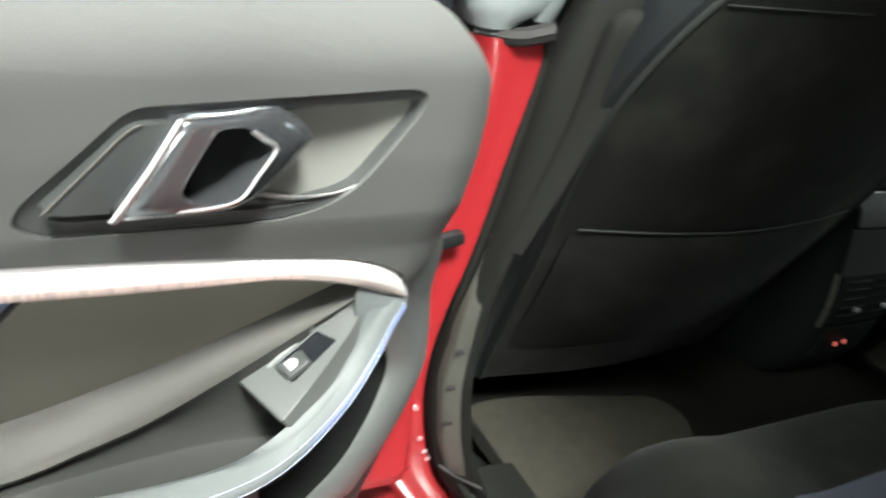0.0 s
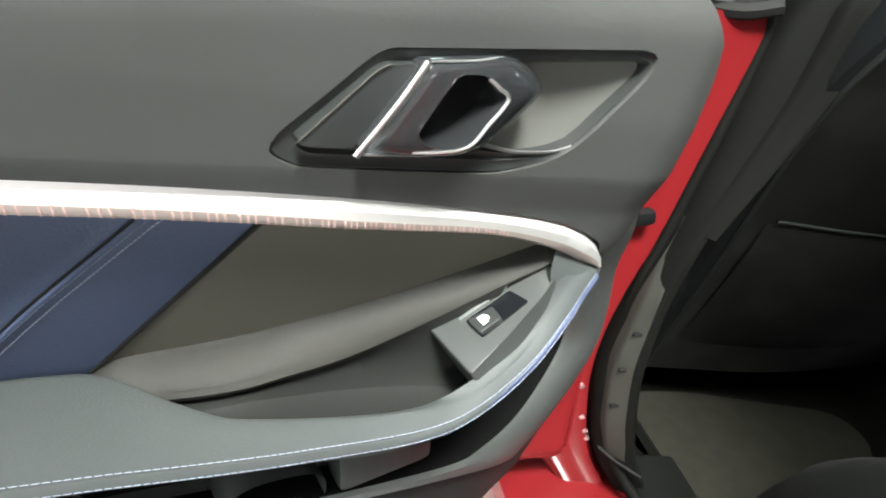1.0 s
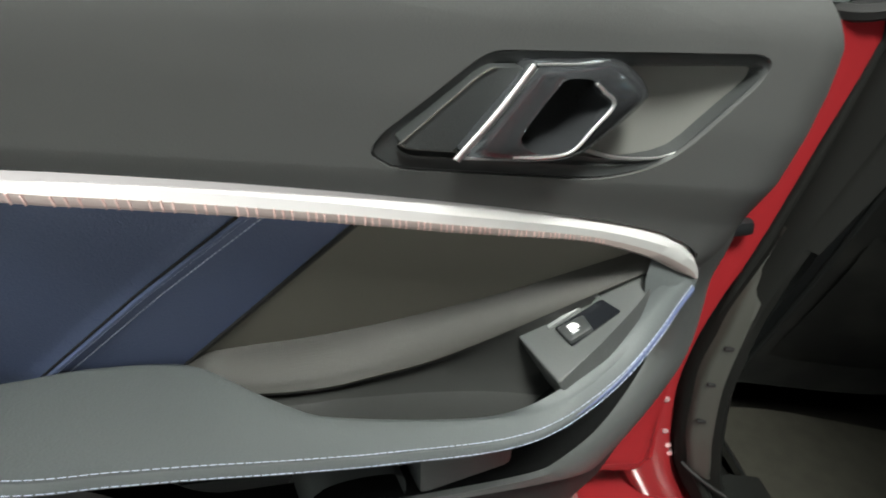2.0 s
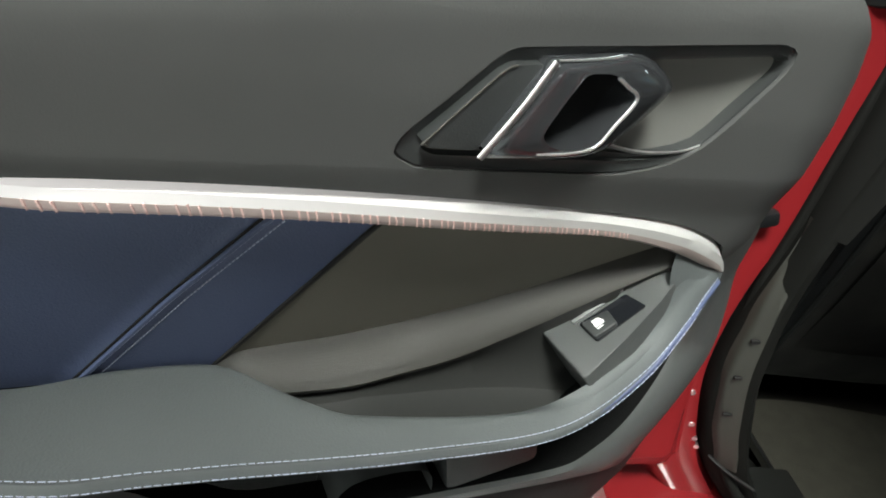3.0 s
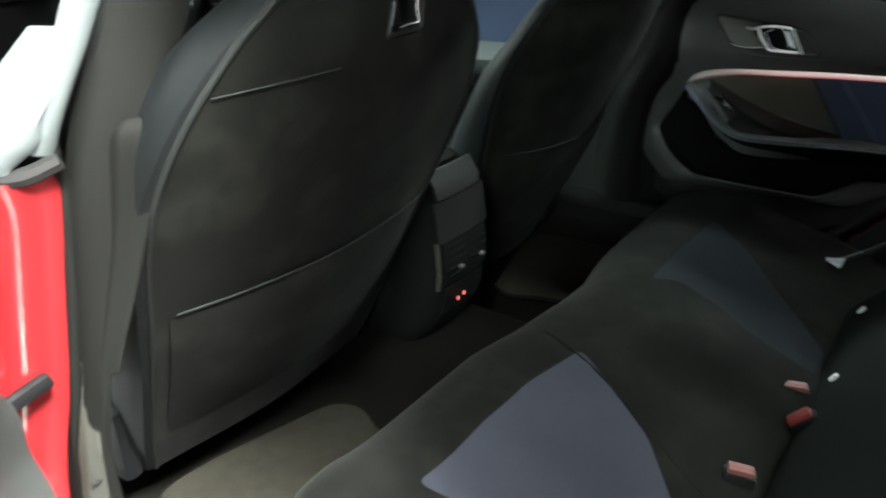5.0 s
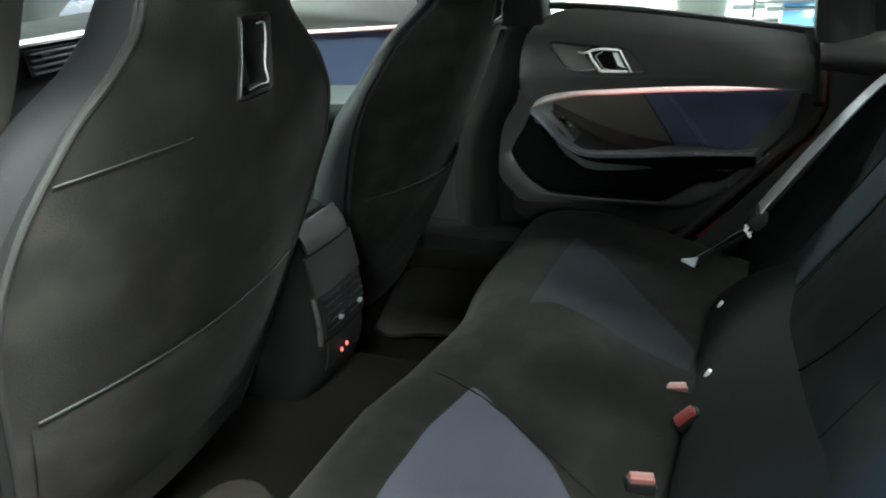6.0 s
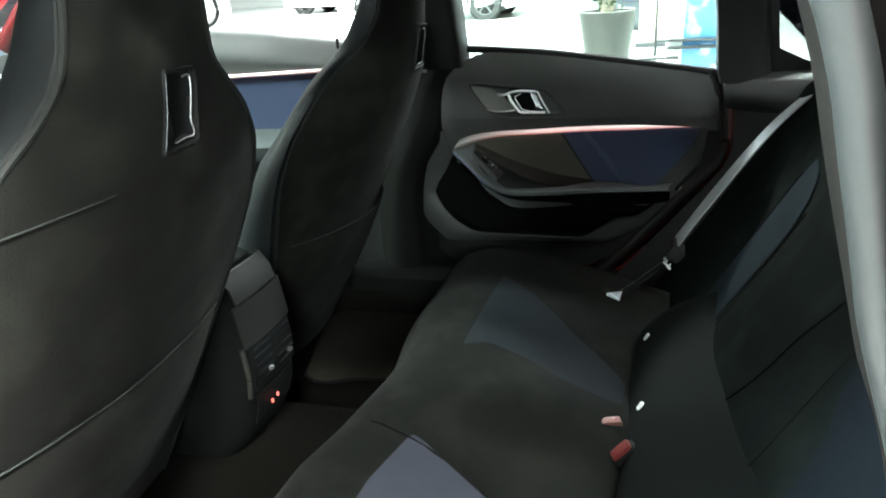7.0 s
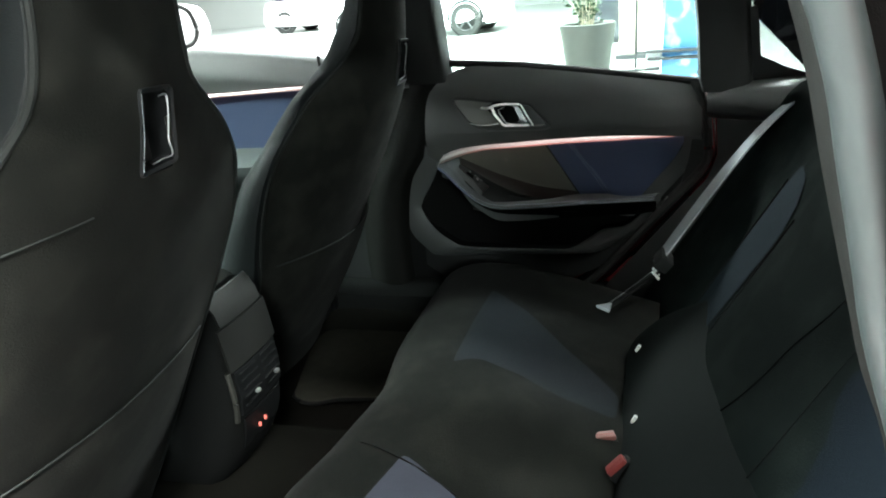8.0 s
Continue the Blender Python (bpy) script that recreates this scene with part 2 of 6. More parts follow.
def spline(points, count):
    """A smooth line through points, as count places evenly spaced along it."""
    p = [Vector(q) for q in points]
    if len(p) == 2:
        return [p[0].lerp(p[1], i / (count - 1)) for i in range(count)]
    e = [p[0] * 2 - p[1], *p, p[-1] * 2 - p[-2]]
    fine = []
    for i in range(len(p) - 1):
        a, b, c, d = e[i:i + 4]
        for k in range(12):
            t = k / 12
            fine.append(0.5 * (2 * b + (c - a) * t + (2 * a - 5 * b + 4 * c - d) * t * t + (3 * b - a - 3 * c + d) * t ** 3))
    fine.append(p[-1])
    far = [0.0]
    for a, b in zip(fine, fine[1:]):
        far.append(far[-1] + (b - a).length)
    out, k = [], 0
    for i in range(count):
        want = far[-1] * i / (count - 1)
        while k < len(fine) - 2 and far[k + 1] < want:
            k += 1
        step = far[k + 1] - far[k]
        out.append(fine[k].lerp(fine[k + 1], (want - far[k]) / step if step > 1e-9 else 0))
    return out


def sheet(rows, closed=False, caps=False):
    """A surface over rows of places, all rows as long as one another."""
    bm = bmesh.new()
    vs = [[bm.verts.new(p) for p in row] for row in rows]
    n = len(rows[0])
    for a, b in zip(vs, vs[1:]):
        for i in range(n if closed else n - 1):
            j = (i + 1) % n
            bm.faces.new((a[i], a[j], b[j], b[i]))
    if caps:
        bm.faces.new(list(reversed(vs[0])))
        bm.faces.new(vs[-1])
    bmesh.ops.recalc_face_normals(bm, faces=bm.faces)
    return bm


def loft(sections, along=24, across=12, closed=False, caps=False):
    """A smooth skin over a few sections, each given by a few places."""
    if closed:
        cut = [spline([*s, s[0]], across + 1)[:-1] for s in sections]
    else:
        cut = [spline(s, across) for s in sections]
    lines = [spline([c[i] for c in cut], along) for i in range(across)]
    return sheet([[line[k] for line in lines] for k in range(along)], closed, caps)


def thicken(bm, depth):
    """Gives an open skin a back, set off by the vector depth, and rims."""
    faces = bm.faces[:]
    got = bmesh.ops.extrude_face_region(bm, geom=faces, use_keep_orig=True)
    bmesh.ops.translate(bm, vec=depth, verts=[g for g in got["geom"] if isinstance(g, bmesh.types.BMVert)])
    bmesh.ops.recalc_face_normals(bm, faces=bm.faces)
    return bm


def tube(points, radius, count=30, sides=10, flat=1.0, up=(0, 0, 1), taper=1.0):
    """A rounded bar along a line."""
    line = spline(points, count)
    rows = []
    for i, p in enumerate(line):
        d = (line[min(i + 1, count - 1)] - line[max(i - 1, 0)]).normalized()
        s = d.cross(Vector(up))
        s = s.normalized() if s.length > 1e-4 else Vector((1, 0, 0))
        u = s.cross(d)
        r = radius * (1 + (taper - 1) * i / (count - 1))
        rows.append([p + r * (math.cos(a) * s + flat * math.sin(a) * u) for a in [2 * math.pi * k / sides for k in range(sides)]])
    return sheet(rows, True, True)


def box(centre, size, bevel=0.004, turn=None):
    bm = bmesh.new()
    bmesh.ops.create_cube(bm, size=1)
    bmesh.ops.scale(bm, vec=size, verts=bm.verts)
    if bevel:
        bmesh.ops.bevel(bm, geom=bm.edges[:], offset=min(bevel, min(size) * 0.45), segments=2, affect="EDGES", profile=0.6)
    m = Matrix.Translation(centre) @ (turn if turn is not None else Matrix.Identity(4))
    bmesh.ops.transform(bm, matrix=m, verts=bm.verts)
    return bm


def prism(outline, place, depth, bevel=0.0):
    """A plate: outline in two numbers, place(a, b, c) its way into space, c from 0 to depth."""
    bm = bmesh.new()
    top = [bm.verts.new(place(a, b, 0)) for a, b in outline]
    low = [bm.verts.new(place(a, b, depth)) for a, b in outline]
    n = len(outline)
    f = bm.faces.new(top)
    bm.faces.new(list(reversed(low)))
    for i in range(n):
        bm.faces.new((top[i], low[i], low[(i + 1) % n], top[(i + 1) % n]))
    if bevel:
        bmesh.ops.bevel(bm, geom=list(f.edges), offset=bevel, segments=3, affect="EDGES", profile=0.5)
    bmesh.ops.recalc_face_normals(bm, faces=bm.faces)
    return bm


def field(outline, depth_of, step=0.01, hole=None):
    """A curved skin y = depth_of(x, z) inside an outline in x and z."""
    bm = bmesh.new()
    bm.faces.new([bm.verts.new((a, 0, b)) for a, b in outline])
    for axis in (0, 2):
        lo = min(v.co[axis] for v in bm.verts)
        hi = max(v.co[axis] for v in bm.verts)
        k = lo + step
        while k < hi - step * 0.3:
            at, no = [0, 0, 0], [0, 0, 0]
            at[axis], no[axis] = k, 1
            bmesh.ops.bisect_plane(bm, geom=bm.verts[:] + bm.edges[:] + bm.faces[:], plane_co=at, plane_no=no)
            k += step
    if hole:
        for (ax, az), (bx, bz) in zip(hole, hole[1:] + hole[:1]):
            bmesh.ops.bisect_plane(bm, geom=bm.verts[:] + bm.edges[:] + bm.faces[:], plane_co=(ax, 0, az), plane_no=(bz - az, 0, ax - bx))
        gone = [f for f in bm.faces if inside(f.calc_center_median().x, f.calc_center_median().z, hole)]
        bmesh.ops.delete(bm, geom=gone, context="FACES")
    for v in bm.verts:
        v.co.y = depth_of(v.co.x, v.co.z)
    bmesh.ops.recalc_face_normals(bm, faces=bm.faces)
    return bm


def inside(x, z, outline):
    hit = False
    for (ax, az), (bx, bz) in zip(outline, outline[1:] + outline[:1]):
        if (az > z) != (bz > z) and x < (bx - ax) * (z - az) / (bz - az) + ax:
            hit = not hit
    return hit


def step_line(x, knots):
    """The value at x of a line through knots."""
    xs, ys = zip(*knots)
    return float(np.interp(x, xs, ys))


def rounded(points, radius=0.006, seg=4):
    """An outline with its corners rounded off."""
    out = []
    n = len(points)
    for i in range(n):
        a, b, c = (Vector(points[(i + k) % n]) for k in (-1, 0, 1))
        r = min(radius, (a - b).length * 0.45, (c - b).length * 0.45)
        p, q = b + (a - b).normalized() * r, b + (c - b).normalized() * r
        for k in range(seg + 1):
            t = k / seg
            out.append(tuple((1 - t) ** 2 * p + 2 * t * (1 - t) * b + t * t * q))
    return out


def thing(name, label, category, place=(0, 0, 0), group="", kind=""):
    ob = new(name)
    ob.empty_display_size = 0.05
    ob.location = Vector(place) if XF[0] is None else XF[0] @ Vector(place)
    return tagged(ob, label, category, group, kind)


def mesh_of(name, bm, mat, smooth=True):
    if XF[0] is not None:
        bmesh.ops.transform(bm, matrix=XF[0], verts=bm.verts)
        if XF[0].determinant() < 0:
            bmesh.ops.reverse_faces(bm, faces=bm.faces)
    me = bpy.data.meshes.new(name)
    if smooth:
        for f in bm.faces:
            f.smooth = True
        for e in bm.edges:
            if len(e.link_faces) == 2 and e.calc_face_angle(0) > 0.7:
                e.smooth = False
    bm.to_mesh(me)
    bm.free()
    me.materials.append(mat)
    return me


def part(name, bm, mat, parent, label="", smooth=True):
    """One mesh under a thing or under a part."""
    ob = new(name, mesh_of(name, bm, mat, smooth))
    ob.parent = parent
    back = Matrix.Translation(-parent.location) if parent.type == "EMPTY" else Matrix.Identity(4)
    ob.matrix_parent_inverse = back
    if label:
        ob["label"] = label
    return ob


def solo(name, bm, mat, label, category, kind="", group="", smooth=True):
    return tagged(new(name, mesh_of(name, bm, mat, smooth)), label, category, group, kind)


def join(*parts):
    """Several pieces as one bmesh."""
    out = bmesh.new()
    for bm in parts:
        me = bpy.data.meshes.new("join")
        bm.to_mesh(me)
        out.from_mesh(me)
        bm.free()
        bpy.data.meshes.remove(me)
    return out


# ---- the showroom ----
def showroom():
    solo("floor", box((-3, 7, -0.1), (46, 44, 0.2), 0), M_FLOOR, "glossy white tiled showroom floor", "floor", "structure", smooth=False)
    # Unseen ceiling, kept dark so that little light bounces off it.
    solo("ceiling", box((-3, 7, CEIL + 0.1), (46, 44, 0.2), 0), M_CEIL, "dark grey showroom ceiling, unseen", "ceiling", "structure", smooth=False)
    solo("wall_north", box((-3, 29.1, CEIL / 2), (46, 0.2, CEIL), 0), M_WALL, "plain pale grey showroom wall", "wall", "structure", smooth=False)
    solo("wall_south", box((-3, -15.1, CEIL / 2), (46, 0.2, CEIL), 0), M_WALL, "plain pale grey showroom wall", "wall", "structure", smooth=False)
    solo("wall_west", box((-26.1, 7, CEIL / 2), (0.2, 44, CEIL), 0), M_WALL, "plain pale grey showroom wall", "wall", "structure", smooth=False)
    solo("wall_east", box((20.1, 7, CEIL / 2), (0.2, 44, CEIL), 0), M_WALL, "plain pale grey showroom wall", "wall", "structure", smooth=False)
    for lx, ly, _, lw, lh in LAMPS:
        lamp = thing("ceiling_lamp", "flat white rectangular ceiling lamp, unseen and added, switched on", "ceiling lamp", (lx, ly, CEIL), "ceiling lamps")
        part("frame", box((lx, ly, CEIL - 0.03), (lw + 0.2, lh + 0.2, 0.06), 0.01), M_METAL, lamp)
        part("diffuser", box((lx, ly, CEIL - 0.065), (lw, lh, 0.01), 0), M_LAMP, lamp, "glowing white diffuser")

    # Body of the added, unseen spotlight.
    spotlight = thing("spotlight", "added ceiling spotlight, unseen, round dark metal, switched on", "spotlight", (SPOT[0], SPOT[1], CEIL))
    away = (Vector(SPOT_AIM) - Vector(SPOT)).normalized()
    part("stem", tube([(SPOT[0], SPOT[1], CEIL), Vector(SPOT) - away * 0.1], 0.012, 4, 8), M_METAL, spotlight)
    part("housing", tube([Vector(SPOT) - away * 0.2, Vector(SPOT) - away * 0.04], 0.06, 6, 20, 1.0, (1, 0, 0)), M_METAL, spotlight, "dark metal lamp housing")
    part("lens", tube([Vector(SPOT) - away * 0.04, Vector(SPOT) - away * 0.035], 0.05, 2, 20, 1.0, (1, 0, 0)), M_LAMP, spotlight, "glowing lens")


showroom()


# ---- rear doors ----
CAR = thing("car", "glossy red car with dark interior and its rear door open", "car", (0.0, 0.0, 0.25))
HX, HY, OPEN, TX, TY = -0.0376, -0.8166, 1.2603, 0.0902, 0.0704
AXIS = Vector((TX, TY, 1)).normalized()
OPENED = (Matrix.Translation((HX, HY, 0.78)) @ Matrix.Rotation(-OPEN, 4, AXIS) @ Matrix.Translation((-HX, -HY, -0.78))
          @ Matrix.Diagonal((1, -1, 1, 1)))

SILL = [(0.0, 1.02), (0.113, 1.016), (0.28, 1.002), (0.39, 0.988), (0.68, 0.945), (0.72, 0.938)]
STRIP_TOP = [(0.076, 0.783), (0.081, 0.794), (0.092, 0.804), (0.11, 0.813), (0.14, 0.822), (0.19, 0.830), (0.267, 0.838), (0.37, 0.845), (0.45, 0.848), (0.52, 0.848), (0.6, 0.842), (0.66, 0.834)]
STRIP_LOW = [(0.076, 0.779), (0.1, 0.787), (0.125, 0.797), (0.15, 0.805), (0.199, 0.815), (0.262, 0.819), (0.367, 0.825), (0.45, 0.828), (0.52, 0.829), (0.66, 0.830)]
STRIP_TOP = [(p.x, p.z) for p in spline([(a, 0, b) for a, b in STRIP_TOP], 120)]
STRIP_LOW = [(p.x, p.z) for p in spline([(a, 0, b) for a, b in STRIP_LOW], 120)]
RECESS = [(0.358, 0.869), (0.355, 0.879), (0.317, 0.922), (0.309, 0.927), (0.143, 0.947), (0.131, 0.944), (0.133, 0.931), (0.167, 0.882), (0.186, 0.870), (0.216, 0.862), (0.344, 0.861)]
RECESS_IN = [(0.343, 0.873), (0.340, 0.878), (0.309, 0.913), (0.301, 0.917), (0.140, 0.9375), (0.133, 0.936), (0.1335, 0.930), (0.165, 0.8815), (0.19, 0.8745), (0.219, 0.871), (0.336, 0.8695)]


def upper_y(x, z):
    top = step_line(x, SILL)
    d = top - z
    y = step_line(z, [(0.78, 0.705), (0.80, 0.698), (0.83, 0.692), (0.86, 0.681), (0.9, 0.676), (0.94, 0.674), (1.02, 0.672)])
    if d < 0.06:
        y += 0.05 * ((0.06 - d) / 0.06) ** 2.0
    if x < 0.1:
        y += 0.009 * ((0.1 - x) / 0.04) ** 2
    if x > 0.6:
        y += 0.012 * ((x - 0.6) / 0.08) ** 2
    return y


def insert_y(x, z):
    return step_line(z, [(0.66, 0.772), (0.68, 0.765), (0.825, 0.706), (0.86, 0.70)])


def strip_y(x):
    return step_line(x, [(0.07, 0.708), (0.1, 0.703), (0.14, 0.697), (0.3, 0.693), (0.5, 0.696), (0.64, 0.722), (0.66, 0.728)])


def rear_door(near):
    state = "standing wide open" if near else "closed"
    # outer shell with its rim
    shell = [(-0.015, 0.80), (-0.045, 0.66), (-0.045, 0.55), (0.0, 0.47), (0.08, 0.43), (0.36, 0.43), (0.46, 0.49), (0.575, 0.611), (0.65, 0.69),
             (0.70, 0.747), (0.715, 0.79), (0.705, 0.88), (0.685, 0.935), (0.4, 0.975), (0.11, 1.005), (0.06, 0.99), (0.03, 0.93)]
    shell = [(a, b - (0.022 if b > 0.9 else 0)) for a, b in shell]
    door = part("rear_door", prism(rounded(shell, 0.03), lambda a, b, c: V(a, 0.803 + c, b), 0.07, 0.012), M_RED, CAR, "red rear door with grey and blue trim, " + state)
    part("inner_panel", prism(rounded([(0.33 + (a - 0.33) * 0.955, 0.72 + (b - 0.72) * 0.955) for a, b in shell], 0.03), lambda a, b, c: V(a, 0.793 + c, b), 0.008), M_DARK, door, "dark inner door panel")
    part("door_seal", tube([(a * 0.985 + 0.004, 0.794, b * 0.985 + 0.01) for a, b in shell[:13]], 0.008, 90, 8), M_RUBBER, door, "black rubber door seal")
    # upper trim
    front = [(0.046, 0.80), (0.049, 0.845), (0.056, 0.895), (0.064, 0.93), (0.076, 0.957), (0.094, 0.976), (0.113, 0.992), (0.14, 1.004), (0.165, 1.008)]

    def strip_top(x):
        """The closed door's strip is slimmer behind its front end."""
        a, b = step_line(x, STRIP_TOP), step_line(x, STRIP_LOW)
        return a if near else b + (a - b) * (0.62 + 0.38 * max(0, 1 - max(0, x - 0.1) / 0.15))
    low = [(x, strip_top(x) + 0.0005) for x, z in STRIP_TOP[::5]]
    out = front + [(x, step_line(x, SILL)) for x in (0.2, 0.28, 0.34, 0.39, 0.45, 0.5, 0.55, 0.6, 0.64, 0.675)] + [(0.682, 0.9), (0.684, 0.86), (0.682, 0.834)] + low[::-1]
    hole = rounded(RECESS, 0.012, 2)
    part("upper_trim", thicken(field(out, upper_y, 0.0065, hole), (0, 0.003, 0)), M_SOFT, door, "grey soft-touch upper trim")
    # handle recess
    ro, ri = rounded(RECESS, 0.012, 2), rounded(RECESS_IN, 0.012, 2)
    cx, cz = 0.243, 0.903

    def between(k):
        return [(a + (c - a) * k, b + (d - b) * k) for (a, b), (c, d) in zip(ro, ri)]
    rows = [[V(cx + (a - cx) * 1.03, upper_y(a, b) + 0.007, cz + (b - cz) * 1.05) for a, b in ro], [V(a, upper_y(a, b) + 0.0035, b) for a, b in ro], [V(a, upper_y(a, b) + 0.002, b) for a, b in between(0.12)],
            [V(a, upper_y(a, b) + 0.003, b) for a, b in between(0.6)], [V(a, 0.6815, b) for a, b in between(0.92)], [V(a, 0.684, b) for a, b in ri], [V(a, 0.70, b) for a, b in ri]]
    part("bezel", sheet(rows, True), M_BEZEL, door, "black frame round the pull handle")

    def bowl(x, z):
        return 0.6865 + 0.009 * max(0, 1 - ((x - 0.2) / 0.065) ** 2) * max(0, 1 - ((z - 0.905) / 0.06) ** 2)
    part("handle_bowl", field([(cx + (a - cx) * 1.02, cz + (b - cz) * 1.03) for a, b in ri], bowl, 0.006), M_BOWL, door, "grey bowl behind the pull handle")
    plate = rounded([(0.29, 0.9215), (0.3095, 0.9195), (0.3155, 0.915), (0.3465, 0.8785), (0.3435, 0.8765), (0.315, 0.8765)], 0.005)
    part("cover_plate", prism(plate, lambda a, b, c: V(a, 0.672 + c, b), 0.016, 0.0015), M_BEZEL, door, "dark cover plate")
    part("plate_rim", tube([V(a, 0.6718, b) for a, b in plate[6:22]], 0.0008, 40, 6, 1.0, (0, 1, 0)), M_LIP, door, "thin grey rim of the plate")

    def polar(outline, count=72):
        """Places on an outline at even angles round the ring's middle."""
        ox, oz, got = 0.268, 0.902, []
        for k in range(count):
            c, q = math.cos(2 * math.pi * k / count), math.sin(2 * math.pi * k / count)
            far = 0
            for (ax, az), (bx, bz) in zip(outline, outline[1:] + outline[:1]):
                ex, ez = bx - ax, bz - az
                det = c * ez - q * ex
                if abs(det) < 1e-12:
                    continue
                u, w = ((ax - ox) * ez - (az - oz) * ex) / det, ((ax - ox) * q - (az - oz) * c) / det
                if u > 0 and -1e-9 <= w <= 1 + 1e-9:
                    far = max(far, u)
            got.append((ox + far * c, oz + far * q))
        return got
    ring = polar(rounded([(0.292, 0.9245), (0.267, 0.9275), (0.246, 0.931), (0.233, 0.9305), (0.219, 0.924), (0.210, 0.917), (0.225, 0.898), (0.243, 0.8825), (0.256, 0.878), (0.272, 0.8765), (0.298, 0.8755), (0.319, 0.8755)], 0.003, 3))
    hol = polar(rounded([(0.275, 0.9215), (0.26, 0.923), (0.25, 0.918), (0.242, 0.912), (0.25, 0.898), (0.258, 0.886), (0.273, 0.882), (0.283, 0.884), (0.289, 0.889), (0.283, 0.905)], 0.004, 3))

    def mid(k):
        return [(a + (c - a) * k, b + (d - b) * k) for (a, b), (c, d) in zip(ring, hol)]

    def lean(x, deep):
        """How far the ring's face falls back towards its hinge side."""
        return deep * min(1, max(0, (0.262 - x) / 0.03))
    rows = [[V(a, 0.70, b) for a, b in ring], [V(a, 0.6685 + lean(a, 0.006), b) for a, b in ring], [V(a, 0.6655 + lean(a, 0.004), b) for a, b in mid(0.12)], [V(a, 0.6635 + lean(a, 0.002), b) for a, b in mid(0.45)],
            [V(a, 0.663, b) for a, b in mid(0.85)], [V(a, 0.6625, b) for a, b in mid(0.96)], [V(a, 0.665, b) for a, b in hol], [V(a, 0.684, b) for a, b in mid(0.97)]]
    part("pull_handle", sheet(rows, True), M_DCHROME, door, "dark chrome ring pull handle")
    part("handle_cup", prism(mid(0.9), lambda a, b, c: V(a, 0.6838 + c, b), 0.002), M_PIT, door, "black cup inside the ring")
    part("bright_bar", tube([(0.2925, 0.6645, 0.9248), (0.305, 0.663, 0.9015), (0.3195, 0.6645, 0.8752)], 0.002, 14, 8, 0.4, (0, 1, 0)), M_CHROME, door, "bright chrome bar")
    part("bright_edge", tube([(0.256, 0.6632, 0.9212), (0.25, 0.6625, 0.9178), (0.2418, 0.662, 0.912), (0.2495, 0.662, 0.8975), (0.2575, 0.6623, 0.885), (0.273, 0.6627, 0.8808), (0.289, 0.664, 0.8792)], 0.00105, 60, 8, 1.0, (0, 1, 0), 0.7), M_CHROME, door, "bright chrome edge")
    part("top_edge", tube([(0.29, 0.6668, 0.925), (0.267, 0.667, 0.928), (0.245, 0.6725, 0.9303)], 0.0007, 16, 6, 1.0, (0, 1, 0)), M_CHROME2, door, "thin bright top edge")
    part("low_edge", tube([(0.318, 0.6662, 0.8758), (0.298, 0.6668, 0.8765), (0.272, 0.6672, 0.8775), (0.256, 0.669, 0.8797)], 0.0009, 20, 6, 1.0, (0, 1, 0)), M_CHROME2, door)
    part("inner_edge", tube([(0.2755, 0.6632, 0.921), (0.2835, 0.663, 0.905), (0.2895, 0.6632, 0.889), (0.284, 0.664, 0.8835)], 0.0006, 20, 6, 1.0, (0, 1, 0)), M_DCHROME, door, "thin inner edge of the ring")
    if not near:
        # Reflections on the closed door's ring, put in as chrome bars.
        part("corner_glint", tube([(0.2, 0.668, 0.9195), (0.216, 0.664, 0.9185), (0.232, 0.6625, 0.924), (0.25, 0.6622, 0.9265), (0.27, 0.663, 0.9262), (0.29, 0.6645, 0.9245)], 0.0028, 24, 8, 0.7, (0, 1, 0)), M_CHROME, door, "reflection on the ring's corner, put in as chrome")
        part("side_glint", tube([(0.226, 0.6625, 0.921), (0.232, 0.662, 0.905), (0.245, 0.662, 0.888), (0.254, 0.6625, 0.8785), (0.28, 0.664, 0.8775), (0.31, 0.6655, 0.8768)], 0.0032, 24, 8, 0.6, (0, 1, 0)), M_CHROME, door, "reflection on the ring's side, put in as chrome")
    # Lit lip of the bowl; its highlight is put in as chrome.
    part("bowl_lip", tube([(0.235, 0.6815, 0.8795), (0.21, 0.681, 0.8765), (0.183, 0.681, 0.878), (0.165, 0.682, 0.883)], 0.0014, 20, 6, 1, (0, 1, 0), 0.5), M_CHROME, door, "lip of the bowl, highlight put in as chrome")
    part("bowl_floor", loft([[V(0.25, 0.681, 0.8765), V(0.21, 0.6805, 0.8755), V(0.183, 0.6805, 0.877), V(0.164, 0.682, 0.8825)], [V(0.25, 0.684, 0.872), V(0.216, 0.684, 0.8712), V(0.188, 0.684, 0.8745), V(0.164, 0.684, 0.8815)]], 8, 16), M_BEZEL, door)
    # trim strip with its lit lower edge
    def strip_rows(x0, x1, lit):
        rows = []
        for x in [x0 + (x1 - x0) * (k / 49) ** 1.2 for k in range(50)]:
            a, b, y = strip_top(x), step_line(x, STRIP_LOW), strip_y(x)
            c = b + (a - b) * 0.36
            if lit:
                rows.append([V(x, y - 0.0062, c), V(x, y - 0.0055, b + (c - b) * 0.4), V(x, y - 0.003, b + 0.0006), V(x, y + 0.01, b)])
            else:
                rows.append([V(x, y + 0.012, a + 0.001), V(x, y - 0.0015, a - 0.0008), V(x, y - 0.0045, a - 0.003), V(x, y - 0.007, (a + c) / 2), V(x, y - 0.0062, c)])
        return sheet(rows)
    part("trim_strip", strip_rows(0.076, 0.66, False), STRIPS[near][0], door, "satin metal trim strip, sheen put in as glow, lit along its lower edge")
